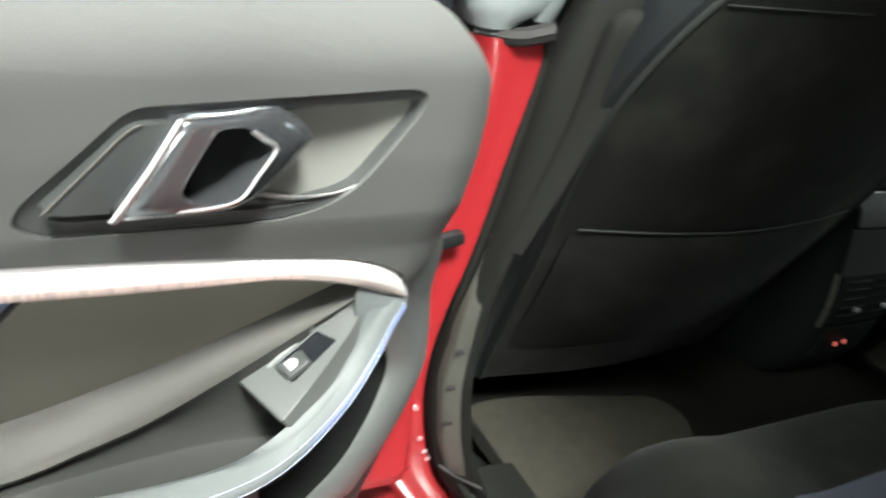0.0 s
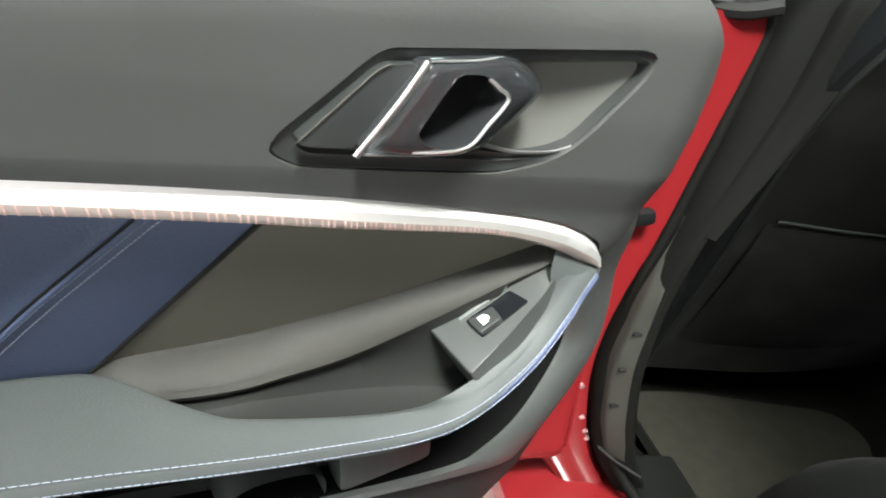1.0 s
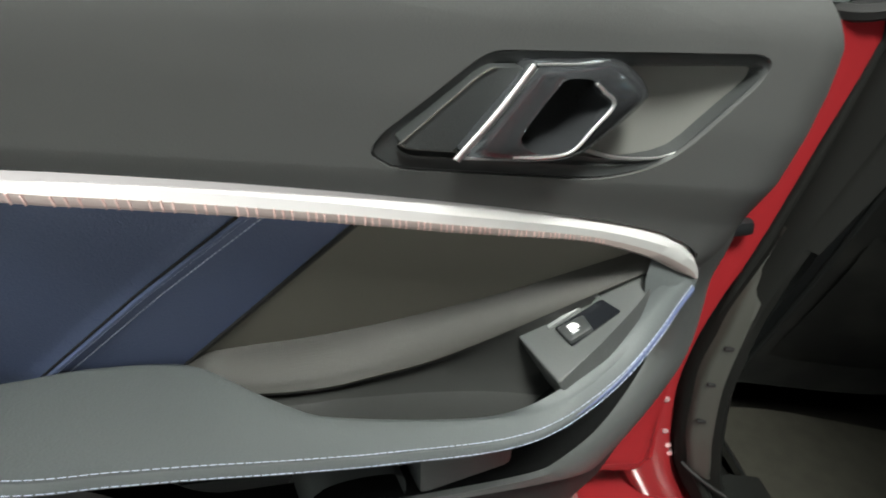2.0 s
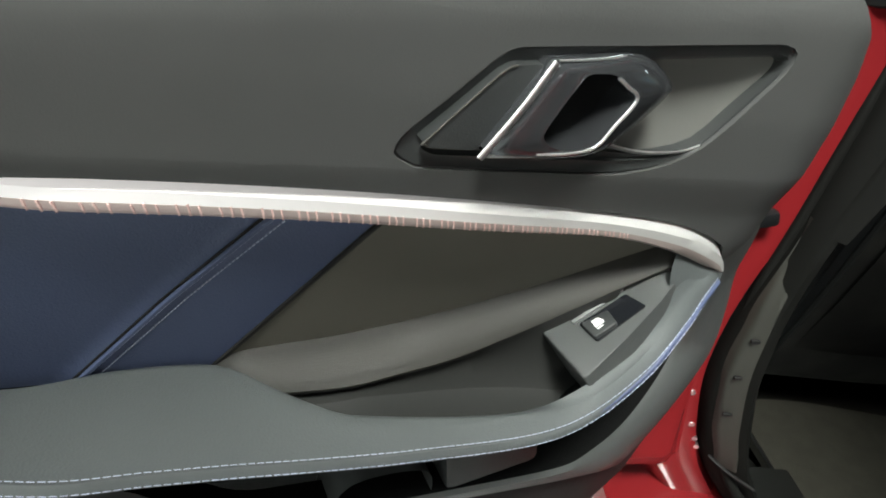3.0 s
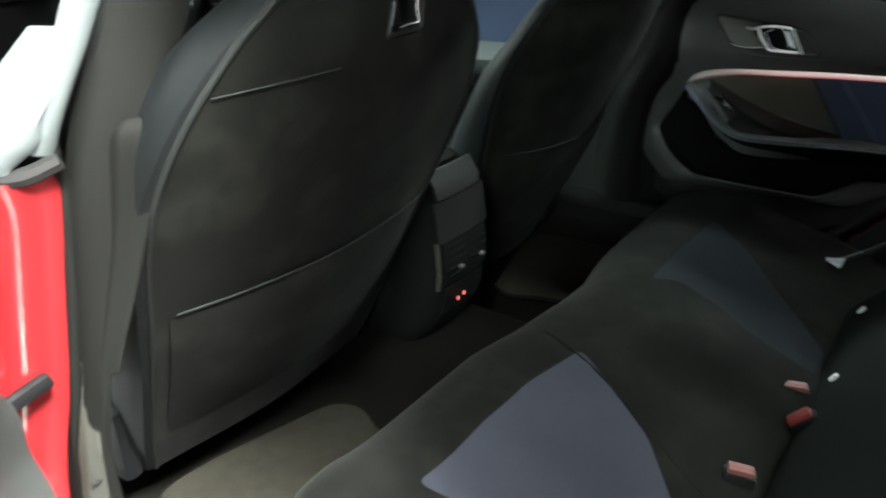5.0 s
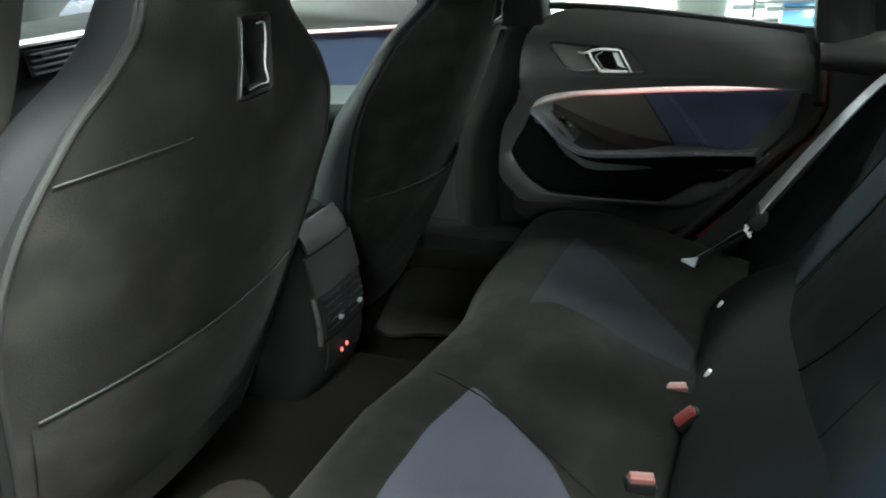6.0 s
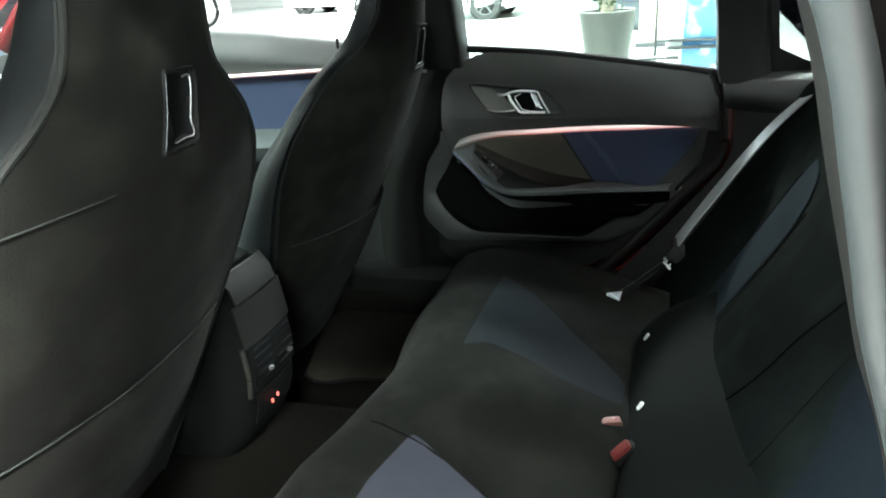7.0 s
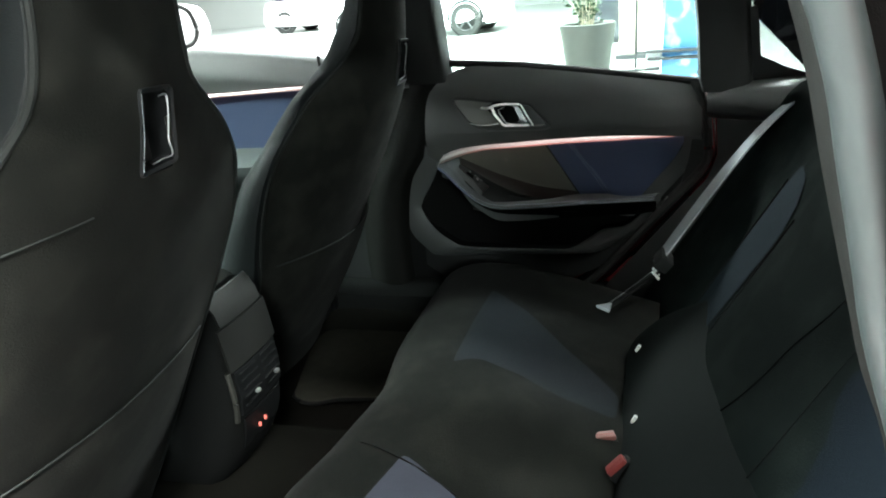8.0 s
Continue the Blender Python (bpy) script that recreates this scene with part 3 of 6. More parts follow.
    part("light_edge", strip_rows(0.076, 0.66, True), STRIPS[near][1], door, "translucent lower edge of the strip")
    x, rng, k = 0.185, random.Random(7), 0
    while x < 0.56:
        a, b, y = step_line(x, STRIP_TOP), step_line(x, STRIP_LOW), strip_y(x)
        r = 0.00055 + 0.0008 * max(0, x - 0.3)
        if near:
            part("light_tick", tube([V(x, y - 0.0046, b + 0.0014), V(x + 0.0008, y - 0.0058, b + (a - b) * 0.2), V(x + 0.002, y - 0.0062, b + (a - b) * rng.uniform(0.34, 0.4))], r, 4, 4), M_HATCH, door)
        k += 1
        x += (0.0033 if k % 3 else rng.uniform(0.005, 0.007)) * (1 + max(0, x - 0.28) * 3)
    # inserts
    div = [(0.339, 0.824), (0.413, 0.677)]
    blue = [(0.338, 0.83), (0.4, 0.832), (0.5, 0.834), (0.648, 0.836), (0.648, 0.81), (0.63, 0.775), (0.592, 0.728), (0.545, 0.665), (0.413, 0.668)]
    SEAM = [(0.672, 0.492), (0.70, 0.476), (0.754, 0.4455), (0.813, 0.4075), (0.83, 0.395)]

    def blue_y(x, z):
        """The insert sits deeper behind its slanting seam."""
        k = min(1, max(0, (x - step_line(z, SEAM)) / 0.006))
        return insert_y(x, z) + 0.03 * max(0, (x - 0.55) / 0.1) ** 2 + (0.0045 if near else 0.0015) * k * k * (3 - 2 * k)
    part("blue_insert", field(blue, blue_y, 0.006), M_BLUE, door, "blue leatherette insert")
    zz = [0.829 - 0.155 * k / 60 for k in range(61)]
    part("seam", tube([(step_line(z, SEAM) - 0.0012, insert_y(0, z) - 0.0006, z) for z in zz[::6]], 0.0018, 30, 6), M_BLUE, door, "blue welted seam")
    if near:
        part("crease", tube([(step_line(z, SEAM) + 0.002, insert_y(0, z) + 0.0004, z) for z in zz[::6]], 0.0009, 30, 6), M_RUBBER, door)
    for dx in (-0.0038, -0.0105):
        dashes = [tube([(step_line(z, SEAM) + dx, insert_y(0, z) - 0.0002, z), (step_line(w, SEAM) + dx, insert_y(0, w) - 0.0002, w)], 0.0004, 2, 5) for z, w in zip(zz, [q - 0.0017 for q in zz])]
        part("stitching", join(*dashes), M_THREAD, door, "fine pale blue stitching")
    part("piping", tube([(a, insert_y(a, b) - 0.001, b) for a, b in (div[0], (0.376, 0.7505), div[1])], 0.0014, 12, 6), M_RUBBER, door)
    part("welt", tube([(a - 0.0022, insert_y(a, b) - 0.0008, b) for a, b in (div[0], (0.376, 0.7505), div[1])], 0.0009, 12, 6), M_LIP, door, "thin grey welt beside the seam")
    grey = [(0.338, 0.83), (0.412, 0.68), (0.397, 0.684), (0.34, 0.69), (0.298, 0.70), (0.25, 0.718), (0.2, 0.74), (0.13, 0.775), (0.11, 0.795), (0.15, 0.81), (0.2, 0.818), (0.262, 0.823)]
    part("grey_insert", field(grey, insert_y, 0.01), M_WEAVE, door, "grey woven insert")
    # lip over the tray, tray and armrest
    a_line = spline([(x, insert_y(x, z) - 0.0004, z) for x, z in ((0.412, 0.682), (0.397, 0.693), (0.34, 0.703), (0.298, 0.714), (0.25, 0.731), (0.2, 0.753), (0.14, 0.785), (0.115, 0.797))], 60)
    b_line = spline([(0.408, 0.754, 0.674), (0.385, 0.738, 0.675), (0.335, 0.729, 0.681), (0.297, 0.727, 0.69), (0.256, 0.726, 0.701), (0.206, 0.721, 0.727), (0.15, 0.708, 0.768), (0.112, 0.700, 0.794)], 60)
    part("tray_lip", sheet([a_line, [p.lerp(q, 0.12) + V(0, 0.0004, 0) for p, q in zip(a_line, b_line)], [p.lerp(q, 0.35) + V(0, -0.0008, 0.0005) for p, q in zip(a_line, b_line)], [p.lerp(q, 0.7) + V(0, -0.0025, 0.001) for p, q in zip(a_line, b_line)], b_line, [q + V(0, 0.002, -0.004) for q in b_line]]), M_LIP, door, "grey lip with fine ribs, darkened against light from above")
    ribs = [tube([p.lerp(q, f) + V(0, -0.0004 - 0.0022 * min(1, f / 0.6), 0.0006) for p, q in list(zip(a_line, b_line))[2:26:4]], 0.00022, 14, 4) for f in [0.1 + 0.055 * k for k in range(14)]]
    part("ribs", join(*ribs), M_LIP, door)
    wall = []
    for p in [q for q in b_line if q.x > 0.15]:
        drop = V(p.x, p.y + 0.008, min(p.z - 0.008, 0.676))
        wall.append([p, p.lerp(drop, 0.5) + V(0, 0.006, 0), drop, drop + V(0, -0.004, -0.008), drop + V(0, -0.014, -0.012), V(p.x, 0.688 + 0.05 * max(0, p.x - 0.33) + 0.5 * max(0, 0.19 - p.x), 0.6625)])
    part("tray", sheet(wall), M_TRAY, door, "dark hollow tray behind the armrest")
    inner = [(0.078, 0.71, 0.789), (0.1, 0.702, 0.783), (0.122, 0.695, 0.772), (0.149, 0.688, 0.731), (0.182, 0.679, 0.709), (0.217, 0.684, 0.686), (0.271, 0.69, 0.682),
             (0.346, 0.70, 0.686), (0.366, 0.712, 0.686), (0.385, 0.732, 0.685), (0.412, 0.766, 0.678), (0.469, 0.768, 0.678), (0.529, 0.77, 0.668), (0.6, 0.774, 0.676)]
    outer = [(0.069, 0.709, 0.784), (0.071, 0.704, 0.774), (0.093, 0.692, 0.762), (0.109, 0.683, 0.75), (0.142, 0.67, 0.722), (0.186, 0.662, 0.695), (0.232, 0.659, 0.686),
             (0.312, 0.658, 0.689), (0.345, 0.658, 0.691), (0.38, 0.658, 0.694), (0.42, 0.659, 0.697), (0.46, 0.66, 0.699), (0.51, 0.662, 0.701), (0.585, 0.69, 0.696)]
    ni, no = spline(inner, 70), spline(outer, 70)
    secs = []
    for p, q in zip(ni, no):
        d, k = (q - p).normalized(), min(1, max(0, (p.x - 0.19) / 0.05))
        w = min(0.013, (q - p).length * 0.35)
        secs.append([p + V(0, 0.006, -0.045), p + V(0, 0.002, -0.004), p + V(0, -0.001, 0.0005), p + d * w * 0.75 + V(0, 0, 0.001 + 0.0042 * k), p + d * w + V(0, 0, 0.0012 + 0.0058 * k), p + d * w * 1.35 + V(0, 0, 0.0016 + 0.006 * k),
                     p.lerp(q, 0.6) + V(0, 0, 0.0035 + 0.002 * k), p.lerp(q, 0.88) + V(0, 0, 0.002), q, q + V(0.001, -0.0015, -0.003), q + V(0.002, -0.0016, -0.0065), q + V(0.003, 0.001, -0.009), q + V(0.004, 0.006, -0.0105)])
    # Shade below the armrest, put in as a black skin.
    part("armrest_underside", sheet([[q + V(0.004, 0.0058, -0.0105), q + V(0.0045, 0.03, -0.028), q + V(0.005, 0.07, -0.06)] for q in no]), M_PIT, door, "armrest underside, shade put in as black")
    part("armrest", sheet(secs), M_ARM, door, "padded grey armrest with a stitched edge")
    line = spline([(a + 0.001, y - 0.0018, z - 0.003) for a, y, z in outer[1:]], 480)
    for dz, dy in ((0.0058, 0.0016), (-0.0014, -0.0009)):
        dashes = [tube([line[k] + V(0, dy, dz), line[k + 3] + V(0, dy, dz)], 0.00026, 2, 5) for k in range(4, 474, 4)]
        part("stitching", join(*dashes), M_THREAD, door, "pale blue double stitching")
    edge = spline([(a + 0.0015, y + 0.0015, z - 0.005) for a, y, z in outer[1:7]], 60)
    part("blue_edge", tube([p + V(0.0005, -0.0012, 0.001) for p in edge], 0.0036, 60, 10, 1.0, (0, 0, 1), 0.35), M_BLUE, door, "blue piped armrest edge")
    rows = [[(0.079, 0.706, 0.782), (0.1, 0.7015, 0.7885), (0.13, 0.6985, 0.7985)], [(0.082, 0.7025, 0.7795), (0.104, 0.6985, 0.781), (0.132, 0.6945, 0.785)], [(0.086, 0.7, 0.777), (0.108, 0.6965, 0.774), (0.126, 0.693, 0.768)]]
    part("armrest_tip", loft(rows, 8, 10), M_ARM, door)
    # switch plate
    ux, vx, nx = V(-0.74, -0.0392, 0.6714), V(0.0218, 0.9964, 0.0822), V(0.6722, -0.0755, 0.7365)
    tilt = Matrix((ux, vx, nx)).transposed().to_4x4()

    def on_plate(u, v, h):
        return V(0.192, 0.676, 0.715) + ux * u + vx * v + nx * h
    sw = rounded([(-0.003, 0.058), (0.002, -0.001), (0.041, 0.0065), (0.0756, 0.0156), (0.092, 0.0221), (0.0974, 0.0453), (0.0487, 0.0545)], 0.003, 3)
    part("switch_plate", prism(sw, lambda a, b, c: on_plate(a, b, -c), 0.05 if near else 0.012, 0.0015), M_LOWER, door, "grey window switch plate")
    part("switch_well", prism(rounded([(0.022, 0.037), (0.024, 0.0165), (0.0655, 0.0185), (0.0605, 0.036)], 0.002, 3), lambda a, b, c: on_plate(a, b, 0.0008 - c), 0.002), M_GLOSS, door)
    part("switch", prism(rounded([(0.0225, 0.0345), (0.024, 0.0185), (0.0425, 0.0178), (0.043, 0.0315)], 0.002, 3), lambda a, b, c: on_plate(a, b, 0.0045 - c), 0.005, 0.001), M_BEZEL, door)
    part("switch_edge", box(on_plate(0.04, 0.0405, 0.0012), (0.042, 0.003, 0.002), 0.0008, tilt), M_CHROME2, door, "bright edge of the window switch")
    sym = [(0.0292, 0.0302), (0.0292, 0.0242), (0.0362, 0.0242), (0.0362, 0.0268), (0.0345, 0.0295), (0.033, 0.0302)]
    part("switch_mark", prism(sym, lambda a, b, c: on_plate(a, b, 0.0049 - c), 0.0004), M_TAG, door, "white window symbol")
    part("switch_mark", box(on_plate(0.0318, 0.0226, 0.0048), (0.0052, 0.0008, 0.0004), 0.0001, tilt), M_TAG, door)
    # lower trim with pocket
    ring_in = [(0.074, 0.715, 0.792), (0.058, 0.74, 0.755), (0.032, 0.757, 0.71), (0.008, 0.767, 0.675), (-0.002, 0.771, 0.645), (0.018, 0.76, 0.612), (0.05, 0.746, 0.585), (0.084, 0.738, 0.566),
               (0.115, 0.736, 0.554), (0.22, 0.735, 0.551), (0.34, 0.735, 0.55), (0.385, 0.736, 0.552), (0.425, 0.737, 0.575), (0.468, 0.738, 0.603), (0.52, 0.742, 0.612), (0.585, 0.752, 0.665)]
    ring_out = [(0.024, 0.732, 0.836), (-0.01, 0.748, 0.785), (-0.026, 0.762, 0.738), (-0.047, 0.77, 0.69), (-0.063, 0.776, 0.64), (-0.056, 0.776, 0.60), (-0.026, 0.766, 0.563), (0.005, 0.756, 0.539),
                (0.04, 0.75, 0.522), (0.2, 0.744, 0.53), (0.34, 0.744, 0.532), (0.40, 0.744, 0.534), (0.455, 0.745, 0.54), (0.51, 0.747, 0.572), (0.562, 0.748, 0.606), (0.615, 0.76, 0.672)]
    ci, co = spline(ring_in, 80), spline(ring_out, 80)
    rows = []
    for p, q in zip(ci, co):
        d = (q - p)
        rows.append([p + V(0, 0.002, 0), p + d * 0.1 + V(0, -0.003, 0), p + d * 0.5 + V(0, -0.005, 0), p + d * 0.9, q + V(0, 0.004, 0), q + V(0, 0.03, 0)])
    part("pocket_rim", sheet(rows), M_LOWER, door, "grey rim round the door pocket")
    # Shade inside the pocket, put in as black wall and back.
    part("pocket_wall", sheet([[p + V(0, 0.002, 0), p + V(0, 0.016, 0), p + V(0, 0.034, 0)] for p in ci]), M_PIT, door, "inner wall of the door pocket, shade put in as black")
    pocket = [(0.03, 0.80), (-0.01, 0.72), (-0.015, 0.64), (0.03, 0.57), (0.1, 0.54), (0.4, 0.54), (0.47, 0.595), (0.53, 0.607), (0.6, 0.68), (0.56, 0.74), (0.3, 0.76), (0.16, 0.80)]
    part("pocket_back", field(pocket, lambda x, z: 0.7905, 0.02), M_PIT, door, "back of the door pocket, shade put in as black")
    if near:
        part("pocket_divider", box((0.19, 0.755, 0.585), (0.085, 0.04, 0.05), 0.008, Matrix.Rotation(0.25, 4, "Y")), M_BEZEL, door, "grey divider in the door pocket")
        part("pocket_insert", loft([[V(x, 0.74 + k, z) for x, z in ((0.235, 0.53), (0.24, 0.568), (0.265, 0.578), (0.31, 0.57), (0.325, 0.53))] for k in (0.0, 0.012, 0.035)], 8, 18), M_LOWER, door, "rounded grey insert in the door pocket")
    skirt = [(-0.04, 0.64), (-0.02, 0.565), (0.04, 0.524), (0.2, 0.532), (0.36, 0.534), (0.45, 0.541), (0.51, 0.574), (0.6, 0.66), (0.64, 0.70), (0.66, 0.78), (0.665, 0.82), (0.69, 0.82),
             (0.69, 0.76), (0.6, 0.64), (0.47, 0.505), (0.36, 0.45), (0.07, 0.45), (-0.01, 0.49), (-0.05, 0.56), (-0.05, 0.64)]
    part("lower_trim", thicken(field(skirt, lambda x, z: 0.756 - 0.02 * max(0, x - 0.6) / 0.05 + 0.3 * max(0, 0.05 - x), 0.02), (0, 0.003, 0)), M_DARK, door, "dark lower door trim")
    # rear edge of the trim, beside the blue insert
    rows = [[V(0.648, 0.728, 0.836), V(0.684, 0.722, 0.834)], [V(0.647, 0.732, 0.81), V(0.686, 0.734, 0.80)], [V(0.63, 0.74, 0.776), V(0.672, 0.748, 0.765)],
            [V(0.592, 0.75, 0.728), V(0.628, 0.756, 0.71)], [V(0.545, 0.765, 0.666), V(0.582, 0.76, 0.655)]]
    part("rear_trim", loft(rows, 24, 6), M_LOWER, door)
    # glass and its belt moulding
    belt = [(x, step_line(x, SILL)) for x in (0.1, 0.2, 0.28, 0.39, 0.5, 0.6, 0.678)]
    part("belt_moulding", tube([(x, 0.728, z + 0.002) for x, z in belt], 0.009, 40, 8), M_RUBBER, door, "black rubber window moulding")
    pane = [(0.097, 1.0), (0.092, 1.06), (0.085, 1.13), (0.075, 1.30), (0.45, 1.29), (0.66, 1.12), (0.678, 0.95), (0.39, 0.97)]
    glass = part("window_pane", prism(pane, lambda a, b, c: V(a, 0.736 + c - (b - 1.0) * 0.22, b), 0.004), M_GLASS, door, "raised clear window pane", smooth=False)
    glass.visible_shadow = False
    part("glass_edge", tube([(a, 0.738 - (b - 1.0) * 0.22, b) for a, b in pane[1:4]], 0.0026, 12, 6), M_GLASSEDGE, door, "green front edge of the pane")
    if near:
        part("lock_pin", box((0.62, 0.705, 0.958), (0.006, 0.006, 0.012), 0.002), M_RUBBER, door)
    return door


XF[0] = OPENED
rear_door(True)
XF[0] = None
rear_door(False)


# ---- front doors and the car's body ----
def front_door(near):
    shell = [(-0.02, 0.45), (-0.06, 0.7), (-0.05, 0.985), (-0.2, 0.955), (-0.5, 0.945), (-1.1, 0.93), (-1.1, 0.45)] if near else \
        [(0.0, 0.45), (-0.04, 0.7), (0.0, 0.98), (-0.5, 1.01), (-1.1, 1.03), (-1.1, 0.45)]
    door = part("front_door", prism(rounded(shell, 0.03), lambda a, b, c: V(a, 0.79 + c, b), 0.09, 0.015), M_RED, CAR, "closed red front door")
    if near:
        part("belt_moulding", tube([(-0.045, 0.79, 1.001), (-0.1, 0.79, 0.988), (-0.17, 0.79, 0.971), (-0.3, 0.795, 0.962), (-0.6, 0.80, 0.957), (-1.08, 0.80, 0.95)], 0.009, 24, 8, 0.8), M_RUBBER, door, "black window moulding")
        pane = [(-0.06, 0.99), (-0.09, 1.15), (-0.12, 1.36), (-0.6, 1.36), (-1.08, 1.08), (-1.08, 0.95)]
        part("window_pane", prism(pane, lambda a, b, c: V(a, 0.80 + c - (b - 0.95) * 0.1, b), 0.004), M_SIDEGLASS, door, "dark reflecting side window", smooth=False)
        return door
    top = [(-1.05, 0.74, 1.09), (-0.587, 0.738, 1.075), (-0.33, 0.735, 1.05), (-0.2, 0.733, 1.036), (0.03, 0.73, 1.015)]
    mid = [(-1.05, 0.70, 1.035), (-0.546, 0.70, 1.028), (-0.273, 0.70, 0.997), (-0.1, 0.70, 0.985), (0.03, 0.70, 0.97)]
    low = [(-1.05, 0.705, 0.975), (-0.543, 0.702, 0.979), (-0.274, 0.702, 0.986), (-0.1, 0.704, 0.98), (0.03, 0.71, 0.965)]
    out = [(-1.05, 0.78, 1.10), (-0.587, 0.775, 1.085), (-0.33, 0.77, 1.06), (-0.2, 0.77, 1.046), (0.03, 0.765, 1.025)]
    part("upper_trim", loft([out, top, mid, low], 20, 24), M_SOFT, door, "grey soft-touch upper trim")
    part("trim_strip", tube([(-1.0, 0.70, 0.965), (-0.543, 0.697, 0.973), (-0.274, 0.697, 0.981), (-0.2, 0.699, 0.981)], 0.0075, 20, 8, 0.6), M_STRIP, door, "bright brushed metal trim strip, lit")
    blue = [[(-1.05, 0.705, 0.968), (-0.543, 0.703, 0.972), (-0.274, 0.703, 0.979), (0.03, 0.71, 0.96)],
            [(-1.05, 0.72, 0.9), (-0.5, 0.72, 0.9), (-0.27, 0.72, 0.9), (0.03, 0.72, 0.9)], [(-1.05, 0.735, 0.82), (-0.5, 0.735, 0.825), (-0.3, 0.735, 0.83), (0.03, 0.735, 0.83)]]
    part("blue_insert", loft(blue, 12, 20), M_BLUE, door, "blue leatherette insert")
    arm = [[(-1.05, 0.735, 0.822), (-0.5, 0.735, 0.826), (-0.2, 0.735, 0.83)], [(-1.05, 0.66, 0.80), (-0.5, 0.665, 0.80), (-0.2, 0.69, 0.81)],
           [(-1.05, 0.65, 0.785), (-0.5, 0.655, 0.785), (-0.2, 0.685, 0.79)], [(-1.05, 0.68, 0.74), (-0.5, 0.68, 0.74), (-0.2, 0.70, 0.75)], [(-1.05, 0.74, 0.70), (-0.5, 0.74, 0.70), (-0.2, 0.74, 0.70)]]
    part("armrest", loft(arm, 16, 20), M_ARM, door, "padded grey armrest")
    part("lower_trim", box((-0.6, 0.755, 0.58), (0.96, 0.03, 0.26), 0.01), M_DARK, door)
    part("lock_pin", tube([(-0.213, 0.72, 1.03), (-0.213, 0.72, 1.055)], 0.004, 4, 8), M_RUBBER, door, "small black lock pin")
    part("door_pull", box((-0.60, 0.69, 1.0), (0.025, 0.012, 0.018), 0.004, Matrix.Rotation(0.6, 4, "Y")), M_CHROME, door, "chrome inner door pull")
    return door


XF[0] = Matrix.Diagonal((1, -1, 1, 1))
front_door(True)
XF[0] = None
front_door(False)


def road_wheel(car, a, s):
    """A wheel with tyre, rim and spokes under its arch, s the side of the car."""
    cy = s * 0.83

    def ringrow(r, w):
        return [V(a + r * math.cos(t), cy + s * w, 0.34 + r * math.sin(t)) for t in [2 * math.pi * k / 32 for k in range(32)]]
    wheel = part("tyre", sheet([ringrow(0.22, -0.1), ringrow(0.32, -0.1), ringrow(0.34, -0.07), ringrow(0.34, 0.09), ringrow(0.325, 0.115), ringrow(0.235, 0.115)], True), M_TYRE, car, "black tyre")
    part("rim", sheet([ringrow(0.24, 0.112), ringrow(0.225, 0.105), ringrow(0.21, 0.03)], True), M_RIM, wheel, "alloy rim")
    for k in range(5):
        t = 2 * math.pi * k / 5 + 0.3
        part("spoke", tube([V(a + 0.03 * math.cos(t), cy + s * 0.08, 0.34 + 0.03 * math.sin(t)), V(a + 0.22 * math.cos(t), cy + s * 0.1, 0.34 + 0.22 * math.sin(t))], 0.02, 4, 6), M_RIM, wheel)
    part("arch", tube([V(a + 0.39 * math.cos(t), cy + s * 0.07, 0.34 + 0.39 * math.sin(t)) for t in [math.pi * (k / 10) for k in range(11)]], 0.03, 24, 6), M_DARK, car)
    part("wheel_well", sheet([ringrow(0.38, 0.075), ringrow(0.02, 0.074)], True), M_RUBBER, car)


